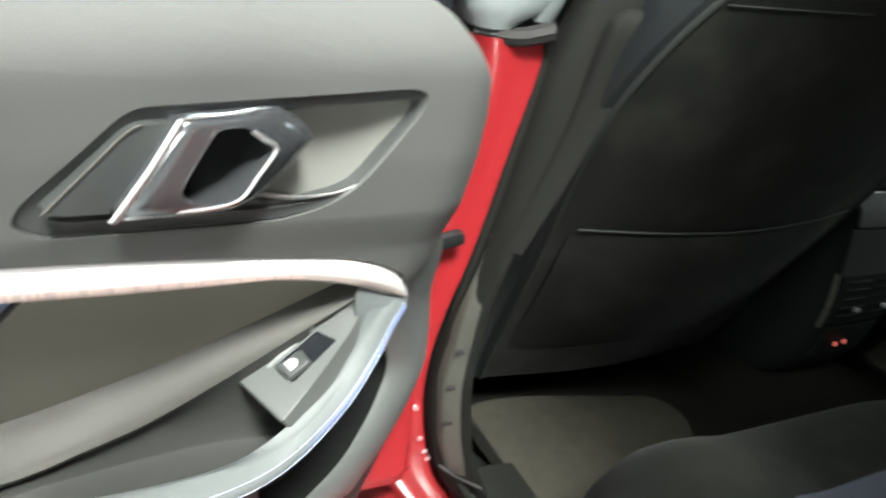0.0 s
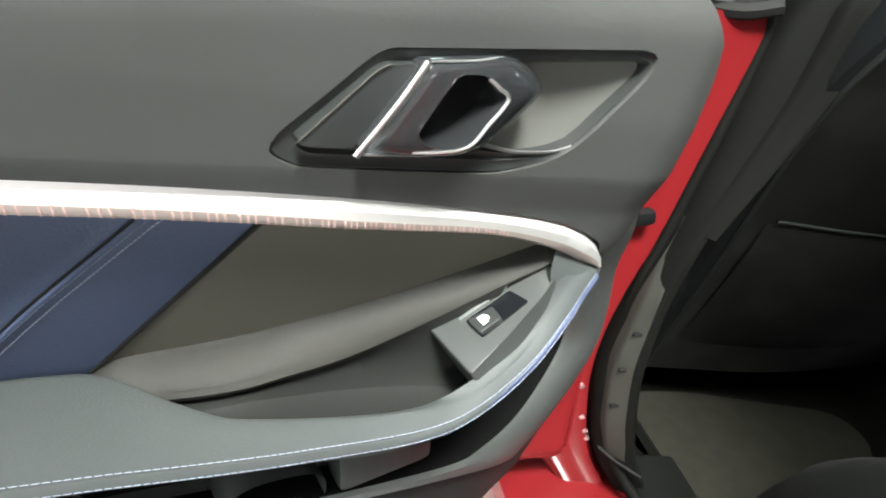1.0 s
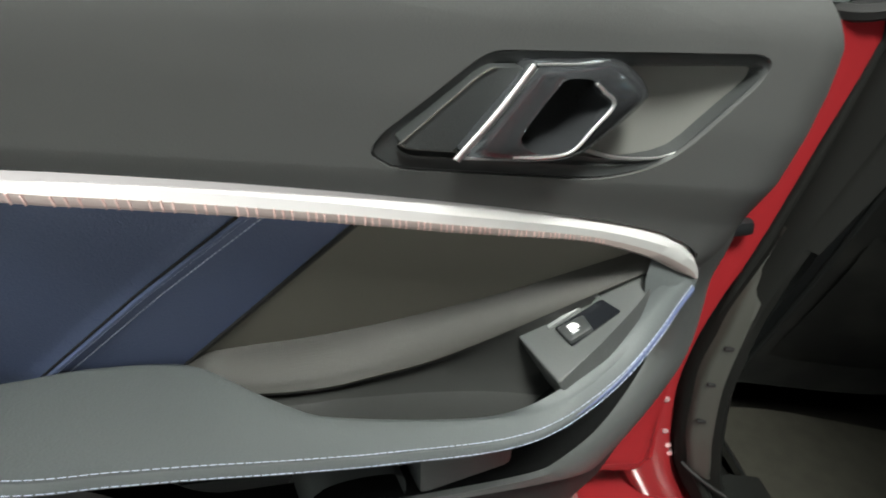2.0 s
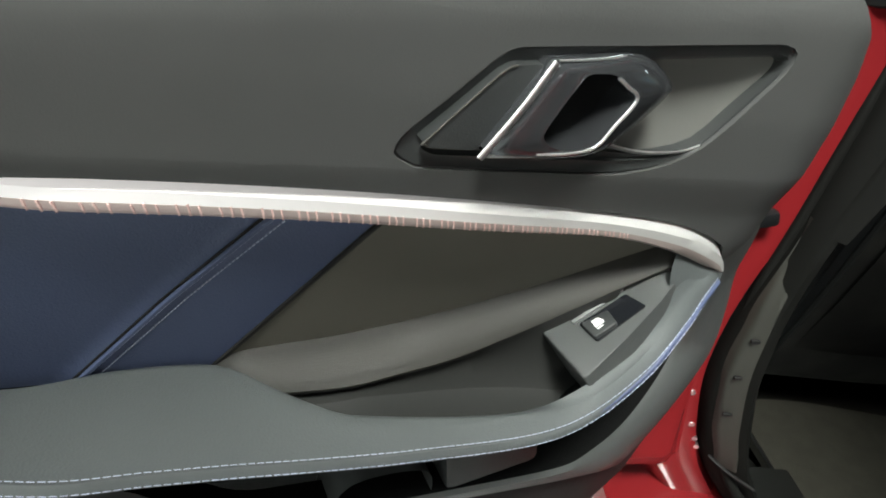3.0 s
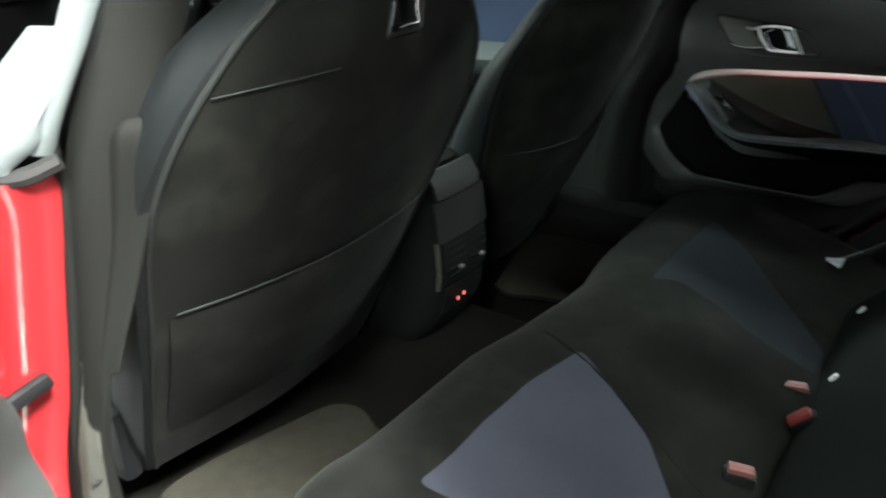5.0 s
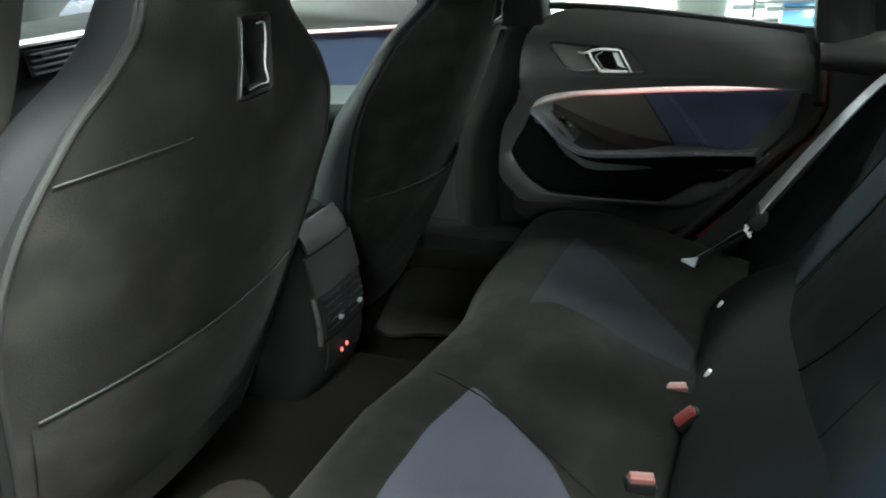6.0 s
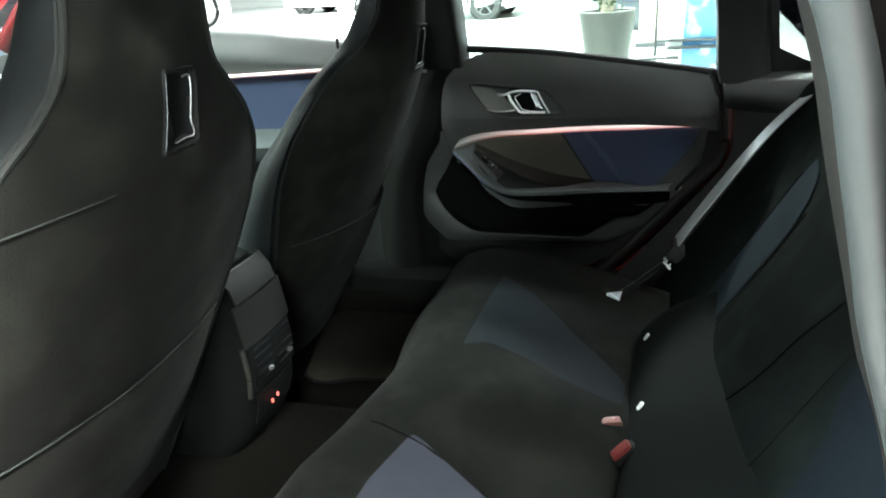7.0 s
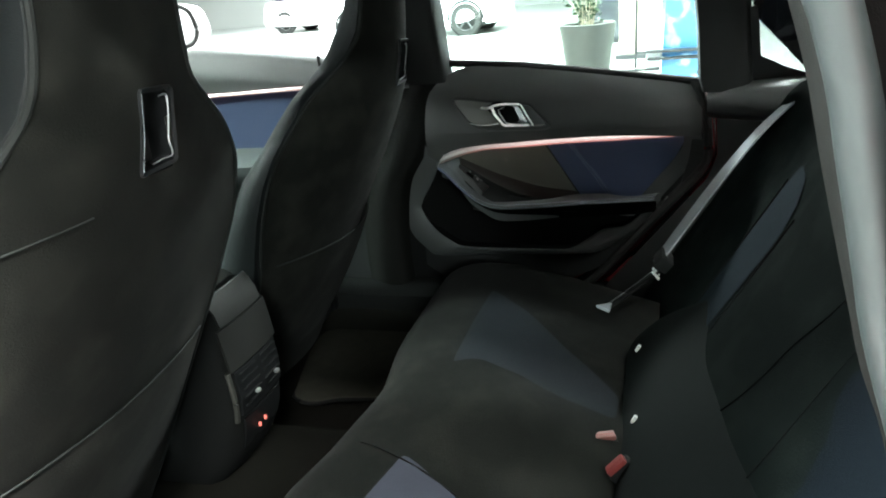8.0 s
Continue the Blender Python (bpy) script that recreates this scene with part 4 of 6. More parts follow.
def car_body():
    car = CAR
    # left middle pillar: painted face, seal and inner trim
    edge = [(-0.50, -0.655, 1.20), (-0.675, -0.675, 1.08), (-0.70, -0.701, 1.01), (-0.71, -0.704, 0.927), (0, -0.721, 0.842), (0, -0.742, 0.75), (0, -0.764, 0.68), (0, -0.777, 0.612), (0, -0.776, 0.55), (0, -0.753, 0.46), (0, -0.715, 0.40), (0, -0.69, 0.36)]
    left = [V(-0.03, y, z) for _, y, z in edge]
    paint = left[3:]
    secs = [[p + V(-0.1, -0.11, 0.01), p + V(-0.075, -0.085, 0.005), p + V(-0.035, -0.062, 0), p + V(-0.018, -0.05, 0), p + V(-0.014, -0.02, 0), p + V(-0.012, 0.0, 0), p + V(-0.06, 0.02, 0)] for p in [V(-0.03, -0.708, 0.96)] + paint]
    for k in (-1, -2, -3):
        secs[k] = [q + V(0.006 * (4 + k) / 3, -0.01 * (4 + k) / 3, 0) for q in secs[k]]
    part("middle_pillar", loft(secs, 50, 24), M_RED, car, "glossy red pillar face inside the door gap")
    part("check_strap", box((-0.034, -0.789, 0.762), (0.014, 0.05, 0.015), 0.005, Matrix.Rotation(0.2, 4, "X")), M_SLOT, car, "black door check strap")
    part("hinge", box((-0.045, -0.812, 0.885), (0.03, 0.03, 0.045), 0.009), M_RED, car, "red painted door hinge")
    right = [V(0, -0.53, 1.20), V(0, -0.583, 1.076), V(0, -0.618, 0.995), V(0, -0.642, 0.917), V(0, -0.681, 0.829), V(0, -0.712, 0.775), V(0, -0.738, 0.688), V(0, -0.742, 0.62), V(0, -0.738, 0.563), V(0, -0.716, 0.47), V(0, -0.68, 0.41), V(0, -0.64, 0.37)]
    high = [(V(-0.034, -0.49, 1.40), V(-0.012, -0.40, 1.40)), (V(-0.034, -0.585, 1.20), V(-0.012, -0.50, 1.2)), (V(-0.034, -0.636, 1.08), V(-0.01, -0.557, 1.085)), (V(-0.032, -0.675, 1.005), V(-0.004, -0.61, 1.0))]
    secs = [[p + V(-0.025, 0.004, 0), p + V(0.002, 0.003, 0), p.lerp(q, 0.5) + V(0.005, 0, 0), q + V(-0.003, -0.004, 0), q + V(-0.012, 0.005, 0), q + V(-0.1, 0.02, 0)] for p, q in high + list(zip(left[3:], right[3:]))]
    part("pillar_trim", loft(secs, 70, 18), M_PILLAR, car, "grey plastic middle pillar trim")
    def on_pillar(z, k, proud):
        """A place across the lower pillar trim, k from its outer to its inner edge."""
        zl, zr = sorted((p.z, p.y) for p in left), sorted((p.z, p.y) for p in right)
        return V(-0.03 + 0.03 * k + 0.005 + proud, step_line(z, zl) * (1 - k) + step_line(z, zr) * k, z)
    rows = [[on_pillar(z, 0.72 + (k - 0.72) * wide, h * (0.0 if k in (k0, 0.98) else 1.0)) for k in (k0, k0 + 0.06, 0.7, 0.92, 0.98)]
            for z, k0, h, wide in ((1.0, 0.46, -0.002, 0.35), (0.996, 0.46, 0.004, 0.65), (0.988, 0.46, 0.0065, 0.9), (0.975, 0.46, 0.008, 1.0), (0.9, 0.45, 0.006, 1.0), (0.82, 0.45, 0.003, 1.0), (0.76, 0.45, 0.0, 1.0))]
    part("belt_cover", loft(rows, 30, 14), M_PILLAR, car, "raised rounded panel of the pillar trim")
    # The ridge catches light; that is put into its lighter grey.
    rows = [[on_pillar(z, 0.37 + (k - 0.37) * 1.1 + s, h if 0.13 < k < 0.61 else -0.004) for k in (0.12, 0.18, 0.37, 0.56, 0.62)]
            for z, s, h in ((0.77, 0.0, -0.014), (0.74, 0.0, -0.007), (0.71, 0.0, -0.001), (0.685, 0.0, 0.003), (0.66, 0.0, 0.0055), (0.6, 0.0, 0.008), (0.53, 0.03, 0.008), (0.49, 0.06, 0.006), (0.47, 0.08, 0.002))]
    part("pillar_ridge", loft(rows, 36, 14), M_RIDGE, car, "ridge of the pillar trim, highlight put into its lighter grey")
    for z in (0.645, 0.60, 0.552):
        part("clip_notch", box(on_pillar(z, 0.36, 0.008), (0.004, 0.012, 0.004), 0.001), M_RUBBER, car)
    part("trim_joint", tube([on_pillar(0.478, 0.05, 0.002), on_pillar(0.47, 0.4, 0.007), on_pillar(0.455, 0.95, 0.004)], 0.0018, 12, 6), M_RUBBER, car)
    for y, z in ((-0.786, 0.552), (-0.775, 0.507), (-0.766, 0.486), (-0.761, 0.474), (-0.741, 0.418), (-0.755, 0.391)):
        part("rivet", tube([(-0.046, y, z), (-0.038, y - 0.001, z)], 0.0035, 4, 8, 0.8), M_CHROME, car, "small bright rivet")
    seal = [(-0.03, -0.50, 1.42), (-0.033, -0.602, 1.2), (-0.035, -0.652, 1.1), (-0.036, -0.684, 1.045), (-0.04, -0.704, 1.005), (-0.048, -0.71, 0.978)]
    part("pillar_seal", tube(seal, 0.0145, 40, 14, 1.9, (0, 1, 0), 0.45), M_SEAL, car, "pale grey door seal along the pillar")
    low = [V(-0.04, -0.712, 0.985), V(-0.034, -0.715, 0.93), V(-0.03, -0.733, 0.842), V(-0.03, -0.752, 0.75), V(-0.028, -0.769, 0.68), V(-0.026, -0.776, 0.612), V(-0.02, -0.768, 0.54), V(-0.005, -0.745, 0.46), V(0.03, -0.715, 0.42), V(0.12, -0.69, 0.405), V(0.3, -0.685, 0.40)]
    # Same seal further down, coloured darker for the shade there.
    part("lower_seal", tube([p + V(-0.009, 0.012, 0) for p in low], 0.006, 60, 10), M_PILLAR, car, "lower door seal, shade put into its dark colour")
    foot = [[V(-0.05, -0.668, 1.085), V(-0.03, -0.67, 1.085), V(-0.05, -0.684, 1.085), V(-0.08, -0.68, 1.085)], [V(-0.05, -0.69, 1.035), V(-0.028, -0.698, 1.035), V(-0.05, -0.732, 1.035), V(-0.09, -0.73, 1.035)],
            [V(-0.05, -0.708, 0.995), V(-0.033, -0.722, 0.993), V(-0.055, -0.772, 0.992), V(-0.10, -0.782, 0.995)], [V(-0.06, -0.735, 0.972), V(-0.045, -0.742, 0.968), V(-0.06, -0.77, 0.967), V(-0.10, -0.775, 0.972)]]
    part("seal_foot", loft(foot, 16, 14, True, True), M_SEAL, car, "pale grey flared foot of the seal")
    part("seal_grommet", tube([(-0.03, -0.705, 0.972), (-0.045, -0.735, 0.962), (-0.07, -0.765, 0.962)], 0.009, 12, 8), M_RUBBER, car, "black rubber under the seal")
    part("pillar_outer", loft([[V(-0.06, -0.80, 0.97), V(-0.12, -0.805, 0.97)], [V(-0.06, -0.775, 1.15), V(-0.11, -0.78, 1.15)], [V(-0.05, -0.72, 1.40), V(-0.10, -0.73, 1.40)]], 12, 4), M_GLOSS, car, "gloss black outer pillar")
    # sill
    sill = [(-0.86, 0.30), (-0.87, 0.36), (-0.85, 0.395), (-0.80, 0.405), (-0.74, 0.40), (-0.70, 0.405), (-0.69, 0.395), (-0.69, 0.30)]
    part("sill", sheet([[V(x, y, z) for y, z in sill] for x in (-0.1, 0.05, 0.3, 0.6, 0.8)]), M_RED, car, "glossy red door sill")
    part("sill_trim", sheet([[V(x, y, z) for y, z in ((-0.705, 0.40), (-0.70, 0.425), (-0.67, 0.43), (-0.63, 0.425), (-0.61, 0.36))] for x in (-0.05, 0.1, 0.3, 0.6)]), M_PILLAR, car, "grey sill trim")
    # right-hand opening, middle pillar
    secs = [[V(0.0, 0.69, z), V(0.03, 0.665, z), V(0.1, 0.665, z), V(0.118 + 0.0 * z, 0.69, z), V(0.118, 0.75, z)] for z in (0.98, 1.1, 1.25, 1.42)]
    secs = [[p + V(0, -max(0, p.z - 1.0) * 0.35, 0) for p in s] for s in secs]
    part("middle_pillar", loft(secs, 14, 20), M_DARK, car, "dark middle pillar trim")
    secs = [[V(-0.07 + d, 0.735, z), V(-0.02 + d, 0.70, z), V(0.035 + d, 0.70, z), V(0.055 + d, 0.735, z)] for z, d in ((0.36, -0.07), (0.5, -0.085), (0.65, -0.08), (0.74, -0.06), (0.8, -0.02), (0.9, 0.01), (0.99, 0.05))]
    part("lower_pillar_trim", loft(secs, 20, 16), M_PILLAR, car, "grey plastic lower pillar trim")
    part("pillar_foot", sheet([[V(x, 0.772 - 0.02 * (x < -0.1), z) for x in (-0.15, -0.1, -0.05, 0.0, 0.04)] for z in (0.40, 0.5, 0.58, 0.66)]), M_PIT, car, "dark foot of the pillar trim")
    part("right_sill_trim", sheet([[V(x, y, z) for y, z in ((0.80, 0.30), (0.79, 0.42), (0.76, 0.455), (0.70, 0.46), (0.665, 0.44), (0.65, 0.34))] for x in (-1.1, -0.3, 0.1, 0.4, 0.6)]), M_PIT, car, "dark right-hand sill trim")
    part("right_sill", box((-0.2, 0.83, 0.4), (1.9, 0.06, 0.22), 0.02), M_RED, car, "glossy red door sill")
    part("bulkhead", box((0.62, 0, 0.4), (0.04, 1.4, 0.24), 0.01), M_DARK, car)
    part("footwell_wall", box((-1.12, 0, 0.6), (0.04, 1.5, 0.6), 0.01), M_DARK, car)
    # right rear opening: painted jamb, flange, seal
    flange = [(0.674, 0.745, 0.935), (0.695, 0.745, 0.88), (0.704, 0.745, 0.79), (0.688, 0.745, 0.745), (0.64, 0.745, 0.69), (0.565, 0.745, 0.607), (0.458, 0.745, 0.487), (0.40, 0.745, 0.44)]
    part("door_flange", tube([(x + 0.008, y + 0.004, z - 0.006) for x, y, z in flange[:5]], 0.0035, 60, 8), M_RED, car, "red painted door flange")
    part("door_jamb", sheet([[V(x + 0.01 + k * 0.3, y + k, z - 0.008 - k * 0.3) for x, y, z in flange[:5]] for k in (0.03, 0.05, 0.1)]), M_RED, car, "red painted door jamb")
    # Shade over the lower red jamb, put in as a black skin.
    part("jamb_shade", sheet([[V(x + 0.01 + k * 0.3, y + k, z - 0.008 - k * 0.3) for x, y, z in flange[4:]] for k in (0.03, 0.05, 0.1)]), M_RUBBER, car, "lower door jamb, shade put in as black")
    part("jamb_filler", sheet([[V(x + 0.01 + k * 0.2, y + k, z - 0.008 - k * 0.2) for x, y, z in [(0.66, 0.745, 0.98)] + flange] for k in (-0.004, 0.02, 0.05)]), M_RUBBER, car)
    part("right_quarter", prism([(0.715, 0.88), (0.73, 0.8), (0.6, 0.62), (0.4, 0.42), (0.4, 0.25), (1.6, 0.3), (1.7, 0.92), (0.72, 0.90)], lambda a, b, c: V(a, 0.83 + c, b), 0.05), M_RED, car, "glossy red rear quarter")
    part("door_seal", tube([(x - 0.004, y - 0.02, z + 0.002) for x, y, z in flange], 0.011, 60, 8), M_RUBBER, car, "black rubber door seal")
    part("seal_cap", tube([(0.668, 0.70, 0.955), (0.677, 0.695, 0.93), (0.69, 0.70, 0.88), (0.697, 0.712, 0.85)], 0.012, 16, 8, 1.0, (0, 0, 1), 0.4), M_RUBBER, car)
    side = [(0.70, 0.93), (0.715, 0.87), (0.72, 0.79), (0.70, 0.735), (0.6, 0.62), (0.45, 0.45), (0.7, 0.40), (1.15, 0.45), (1.2, 0.93)]
    part("wheelhouse_trim", field(side, lambda x, z: 0.725 - 0.10 * max(0, 0.85 - z) - 0.05 * max(0, x - 0.72), 0.03), M_DARK, car, "dark side trim behind the door")
    part("shelf_trim", loft([[V(0.69, 0.725, 0.945), V(0.69, 0.66, 0.935), V(0.69, 0.655, 0.90), V(0.69, 0.70, 0.875)], [V(0.85, 0.72, 0.955), V(0.85, 0.60, 0.945), V(0.85, 0.595, 0.89), V(0.85, 0.66, 0.865)], [V(1.15, 0.70, 0.97), V(1.15, 0.55, 0.955), V(1.15, 0.55, 0.9), V(1.15, 0.6, 0.86)]], 16, 14), M_BEZEL, car, "dark trim ledge below the quarter window")
    secs = [[V(0.665 + k, 0.69 - d, z), V(0.672 + k, 0.655 - d, z), V(0.735 + k, 0.65 - d, z), V(0.762 + k, 0.67 - d, z), V(0.77 + k, 0.72 - d, z), V(0.70 + k, 0.74 - d, z)] for z, k, d in ((0.935, 0.015, 0.0), (0.96, 0.008, 0.0), (1.1, -0.003, 0.02), (1.25, -0.03, 0.07), (1.42, -0.06, 0.14))]
    part("rear_pillar", loft(secs, 20, 20, True, True), M_DARK, car, "dark pillar trim")
    part("quarter_frame", loft([[V(0.765, 0.70, 1.12), V(0.765, 0.73, 1.12)], [V(0.785, 0.70, 0.985), V(0.785, 0.73, 0.985)], [V(0.9, 0.69, 0.952), V(0.9, 0.72, 0.952)]], 14, 4), M_DARK, car)
    quarter = [(0.74, 1.45), (0.88, 1.10), (0.905, 0.945), (1.3, 0.96), (1.3, 1.45)]
    part("quarter_panel", prism(quarter, lambda a, b, c: V(a, 0.62 + c - (b - 1.0) * 0.3, b), 0.03), M_HEAD, car, "grey lined quarter panel")
    # The glass's dark reflection, put in as a gloss black plate.
    part("quarter_reflection", prism([(0.768, 1.2), (0.776, 1.085), (0.79, 1.068), (0.893, 0.957), (1.0, 0.95), (0.95, 1.2)], lambda a, b, c: V(a, 0.69 + c - (b - 1.0) * 0.2, b), 0.02, 0.003), M_GLOSS, car, "dark reflection in the quarter window, put in as a black plate")
    part("quarter_sill", prism([(0.745, 0.90), (0.75, 1.10), (0.782, 1.10), (0.7855, 1.066), (0.789, 0.998), (0.84, 0.976), (0.889, 0.958), (0.93, 0.95), (0.93, 0.90)], lambda a, b, c: V(a, 0.685 + c - (b - 1.0) * 0.2, b), 0.02, 0.004), M_DARK, car, "dark sill of the quarter window")
    pane = part("quarter_glass", prism([(0.755, 1.2), (0.78, 0.985), (0.95, 0.94), (1.0, 1.2)], lambda a, b, c: V(a, 0.722 + c - (b - 1.0) * 0.2, b), 0.004), M_PRIVACY, car, "dark tinted quarter window", smooth=False)
    pane.visible_shadow = False
    # left rear opening edge: seal and inner pillar
    rear = [(0.55, -0.53, 1.38), (0.607, -0.61, 1.28), (0.637, -0.64, 1.235), (0.655, -0.65, 1.20), (0.664, -0.65, 1.18), (0.674, -0.65, 1.147), (0.6795, -0.65, 1.12), (0.685, -0.65, 1.095), (0.691, -0.65, 1.067), (0.699, -0.65, 1.03), (0.72, -0.65, 0.96), (0.745, -0.65, 0.87), (0.745, -0.65, 0.78), (0.70, -0.66, 0.70), (0.62, -0.67, 0.61), (0.5, -0.685, 0.48), (0.4, -0.69, 0.41)]
    part("rear_seal", tube(rear, 0.0105, 90, 16), M_REARSEAL, car, "grey door seal along the rear pillar, darkened for shade")
    lip = [(0.625, -0.62, 1.235), (0.643, -0.63, 1.20), (0.654, -0.63, 1.169), (0.661, -0.63, 1.144), (0.668, -0.63, 1.112), (0.677, -0.63, 1.075), (0.687, -0.63, 1.035), (0.696, -0.63, 1.0), (0.71, -0.63, 0.96), (0.73, -0.63, 0.87), (0.735, -0.63, 0.78), (0.69, -0.64, 0.70)]
    part("seal_lip", loft([[V(x + 0.014, y - 0.012, z) for x, y, z in lip], [V(x + 0.003, y - 0.003, z) for x, y, z in lip], [V(x, y, z) for x, y, z in lip], [V(x + 0.006, y + 0.012, z) for x, y, z in lip], [V(x + 0.05, y + 0.03, z) for x, y, z in lip]], 12, 40), M_CONSOLE, car, "dark grey inner lip of the seal")
    left_side = [(0.735, 1.3), (0.75, 0.95), (0.76, 0.8), (0.7, 0.66), (0.5, 0.42), (1.2, 0.42), (1.2, 1.3)]
    part("left_quarter_trim", field(left_side, lambda x, z: -0.60 + max(0, z - 1.0) * 0.3 - 0.1 * max(0, x - 0.75), 0.05), M_DARK, car, "dark inner quarter trim")
    out = [(0.715, 1.32), (0.74, 1.1), (0.76, 0.9), (0.74, 0.75), (0.6, 0.58), (0.45, 0.40), (1.4, 0.35), (1.6, 0.9), (1.3, 1.2)]
    part("left_quarter_panel", prism(rounded(out, 0.03), lambda a, b, c: V(a, -0.72 - c + max(0, b - 0.95) * 0.3, b), 0.12, 0.015), M_RED, car, "glossy red rear quarter")
    part("quarter_gloss", tube([(0.66, -0.60, 1.30), (0.695, -0.655, 1.19), (0.72, -0.675, 1.08), (0.742, -0.69, 0.96)], 0.014, 24, 8), M_GLOSS, car, "gloss black window surround")
    # roof and glazed ends
    roof = [[V(x, y, z) for y, z in ((-0.58, 1.38), (-0.45, 1.42), (0, 1.44), (0.45, 1.42), (0.58, 1.38))] for x in (-0.75, -0.3, 0.2, 0.6, 0.95)]
    # Unseen roof lining, kept dark to cut light thrown back inside.
    part("roof_lining", sheet(roof), M_HEAD, car, "dark grey roof lining, unseen")
    part("roof", sheet([[p + V(0, 0, 0.03) for p in row] for row in roof]), M_RED, car, "glossy red roof")
    for s in (-1, 1):
        part("roof_rail", tube([(-1.2, s * 0.68, 1.08), (-0.75, s * 0.60, 1.36), (-0.2, s * 0.585, 1.41), (0.4, s * 0.58, 1.40), (0.95, s * 0.57, 1.32)], 0.035, 40, 10), M_RED, car)
    back = [[V(0.95, y, 1.42 - abs(y) * 0.06) for y in (-0.56, 0, 0.56)], [V(1.5, y * 1.05, 1.05) for y in (-0.56, 0, 0.56)]]
    # Unseen rear window, its tint set to hold light off the seats.
    part("rear_window", sheet(back), M_PRIVACY, car, "unseen rear window, tinted to hold back light")
    front = [[V(-0.75, y, 1.42 - abs(y) * 0.06) for y in (-0.58, 0, 0.58)], [V(-1.45, y * 1.12, 1.0) for y in (-0.58, 0, 0.58)]]
    part("windscreen", sheet(front), M_SCREEN, car, "tinted windscreen")
    part("bonnet", sheet([[V(x, y, z - 0.06 * (y / 0.8) ** 2) for y in (-0.85, -0.4, 0, 0.4, 0.85)] for x, z in ((-1.45, 1.0), (-2.0, 0.95), (-2.5, 0.8), (-2.6, 0.4))]), M_RED, car, "glossy red bonnet")
    part("boot_lid", sheet([[V(x, y, z) for y in (-0.75, 0, 0.75)] for x, z in ((1.5, 1.05), (1.75, 1.03), (1.85, 0.4))]), M_RED, car, "glossy red boot lid")
    # front wings, bumpers and wheels that close the car outside the door gap
    for s in (-1, 1):
        arch = [(-1.73 + 0.385 * math.cos(t), 0.34 + 0.385 * math.sin(t)) for t in [math.pi * k / 14 for k in range(15)]]
        wing = [(-1.1, 0.26), (-1.33, 0.26)] + arch + [(-2.13, 0.26), (-2.5, 0.32), (-2.6, 0.55), (-2.52, 0.79), (-2.0, 0.89), (-1.45, 0.94), (-1.1, 0.95)]
        part("front_wing", prism(wing, lambda a, b, c: V(a, s * (0.80 + c - 0.1 * max(0, (-a - 1.9) / 0.7) ** 2 - 0.03 * max(0, (b - 0.7) / 0.25) ** 2), b), 0.05), M_RED, car, "glossy red front wing")
        part("rocker", box((-0.37, s * 0.81, 0.25), (1.95, 0.1, 0.09), 0.03), M_DARK, car, "dark lower sill cladding")
        for a in (-1.73, 1.02):
            road_wheel(car, a, s)
    for nose, tail, way, low in (("front_bumper", -2.66, 1, 0.62), ("rear_bumper", 1.9, -1, 0.66)):
        rows = [[V(tail + way * (0.3 * abs(y / 0.84) ** 4 + d), y, z) for y in [-0.84 + 0.14 * k for k in range(13)]] for z, d in ((0.2, 0.08), (0.26, 0.01), (0.4, 0.0), (0.52, 0.0), (low, 0.03), (low + 0.02, 0.08))]
        part(nose, sheet(rows), M_RED, car, "glossy red bumper")
    part("underbody", box((-0.4, 0, 0.27), (4.0, 1.5, 0.04), 0.01), M_DARK, car)
    return car


car_body()

# ---- floor, console and dashboard ----
carpet = sheet([[V(x, y, z + 0.004 * noise.noise((x * 9, y * 9, 0))) for y, z in ((-0.64, 0.40), (-0.6, 0.365), (-0.5, 0.352), (-0.3, 0.35), (-0.17, 0.355), (-0.12, 0.40), (-0.07, 0.43), (0.07, 0.43), (0.12, 0.40), (0.17, 0.355), (0.3, 0.35), (0.5, 0.352), (0.62, 0.365), (0.68, 0.42))]
                for x in [-1.0 + 0.07 * k for k in range(20)]])
solo("floor_carpet", carpet, M_CARPET, "dark grey car floor carpet", "carpet", "structure")


def floor_mat(s):
    # Outline and paler tone of the mat follow a pool of light.
    out = [(-0.175, 0.268), (-0.235, 0.5), (-0.24, 0.6), (0.05, 0.6), (0.14, 0.5), (0.16, 0.30), (0.05, 0.295), (-0.07, 0.28), (-0.12, 0.25)]
    mat = thing("floor_mat", "grey carpet floor mat with a bound edge, shaped and toned as lit floor", "floor mat", (-0.1, s * 0.4, 0.36), "floor mats")
    o = rounded([(a, s * b) for a, b in out], 0.04, 5)
    part("mat_top", prism(o, lambda a, b, c: V(a, b, 0.37 - c), 0.012, 0.003), M_MAT, mat)
    part("binding", tube([(a, b, 0.364) for a, b in o], 0.005, 90, 6), M_PIT, mat)


floor_mat(-1)
floor_mat(1)


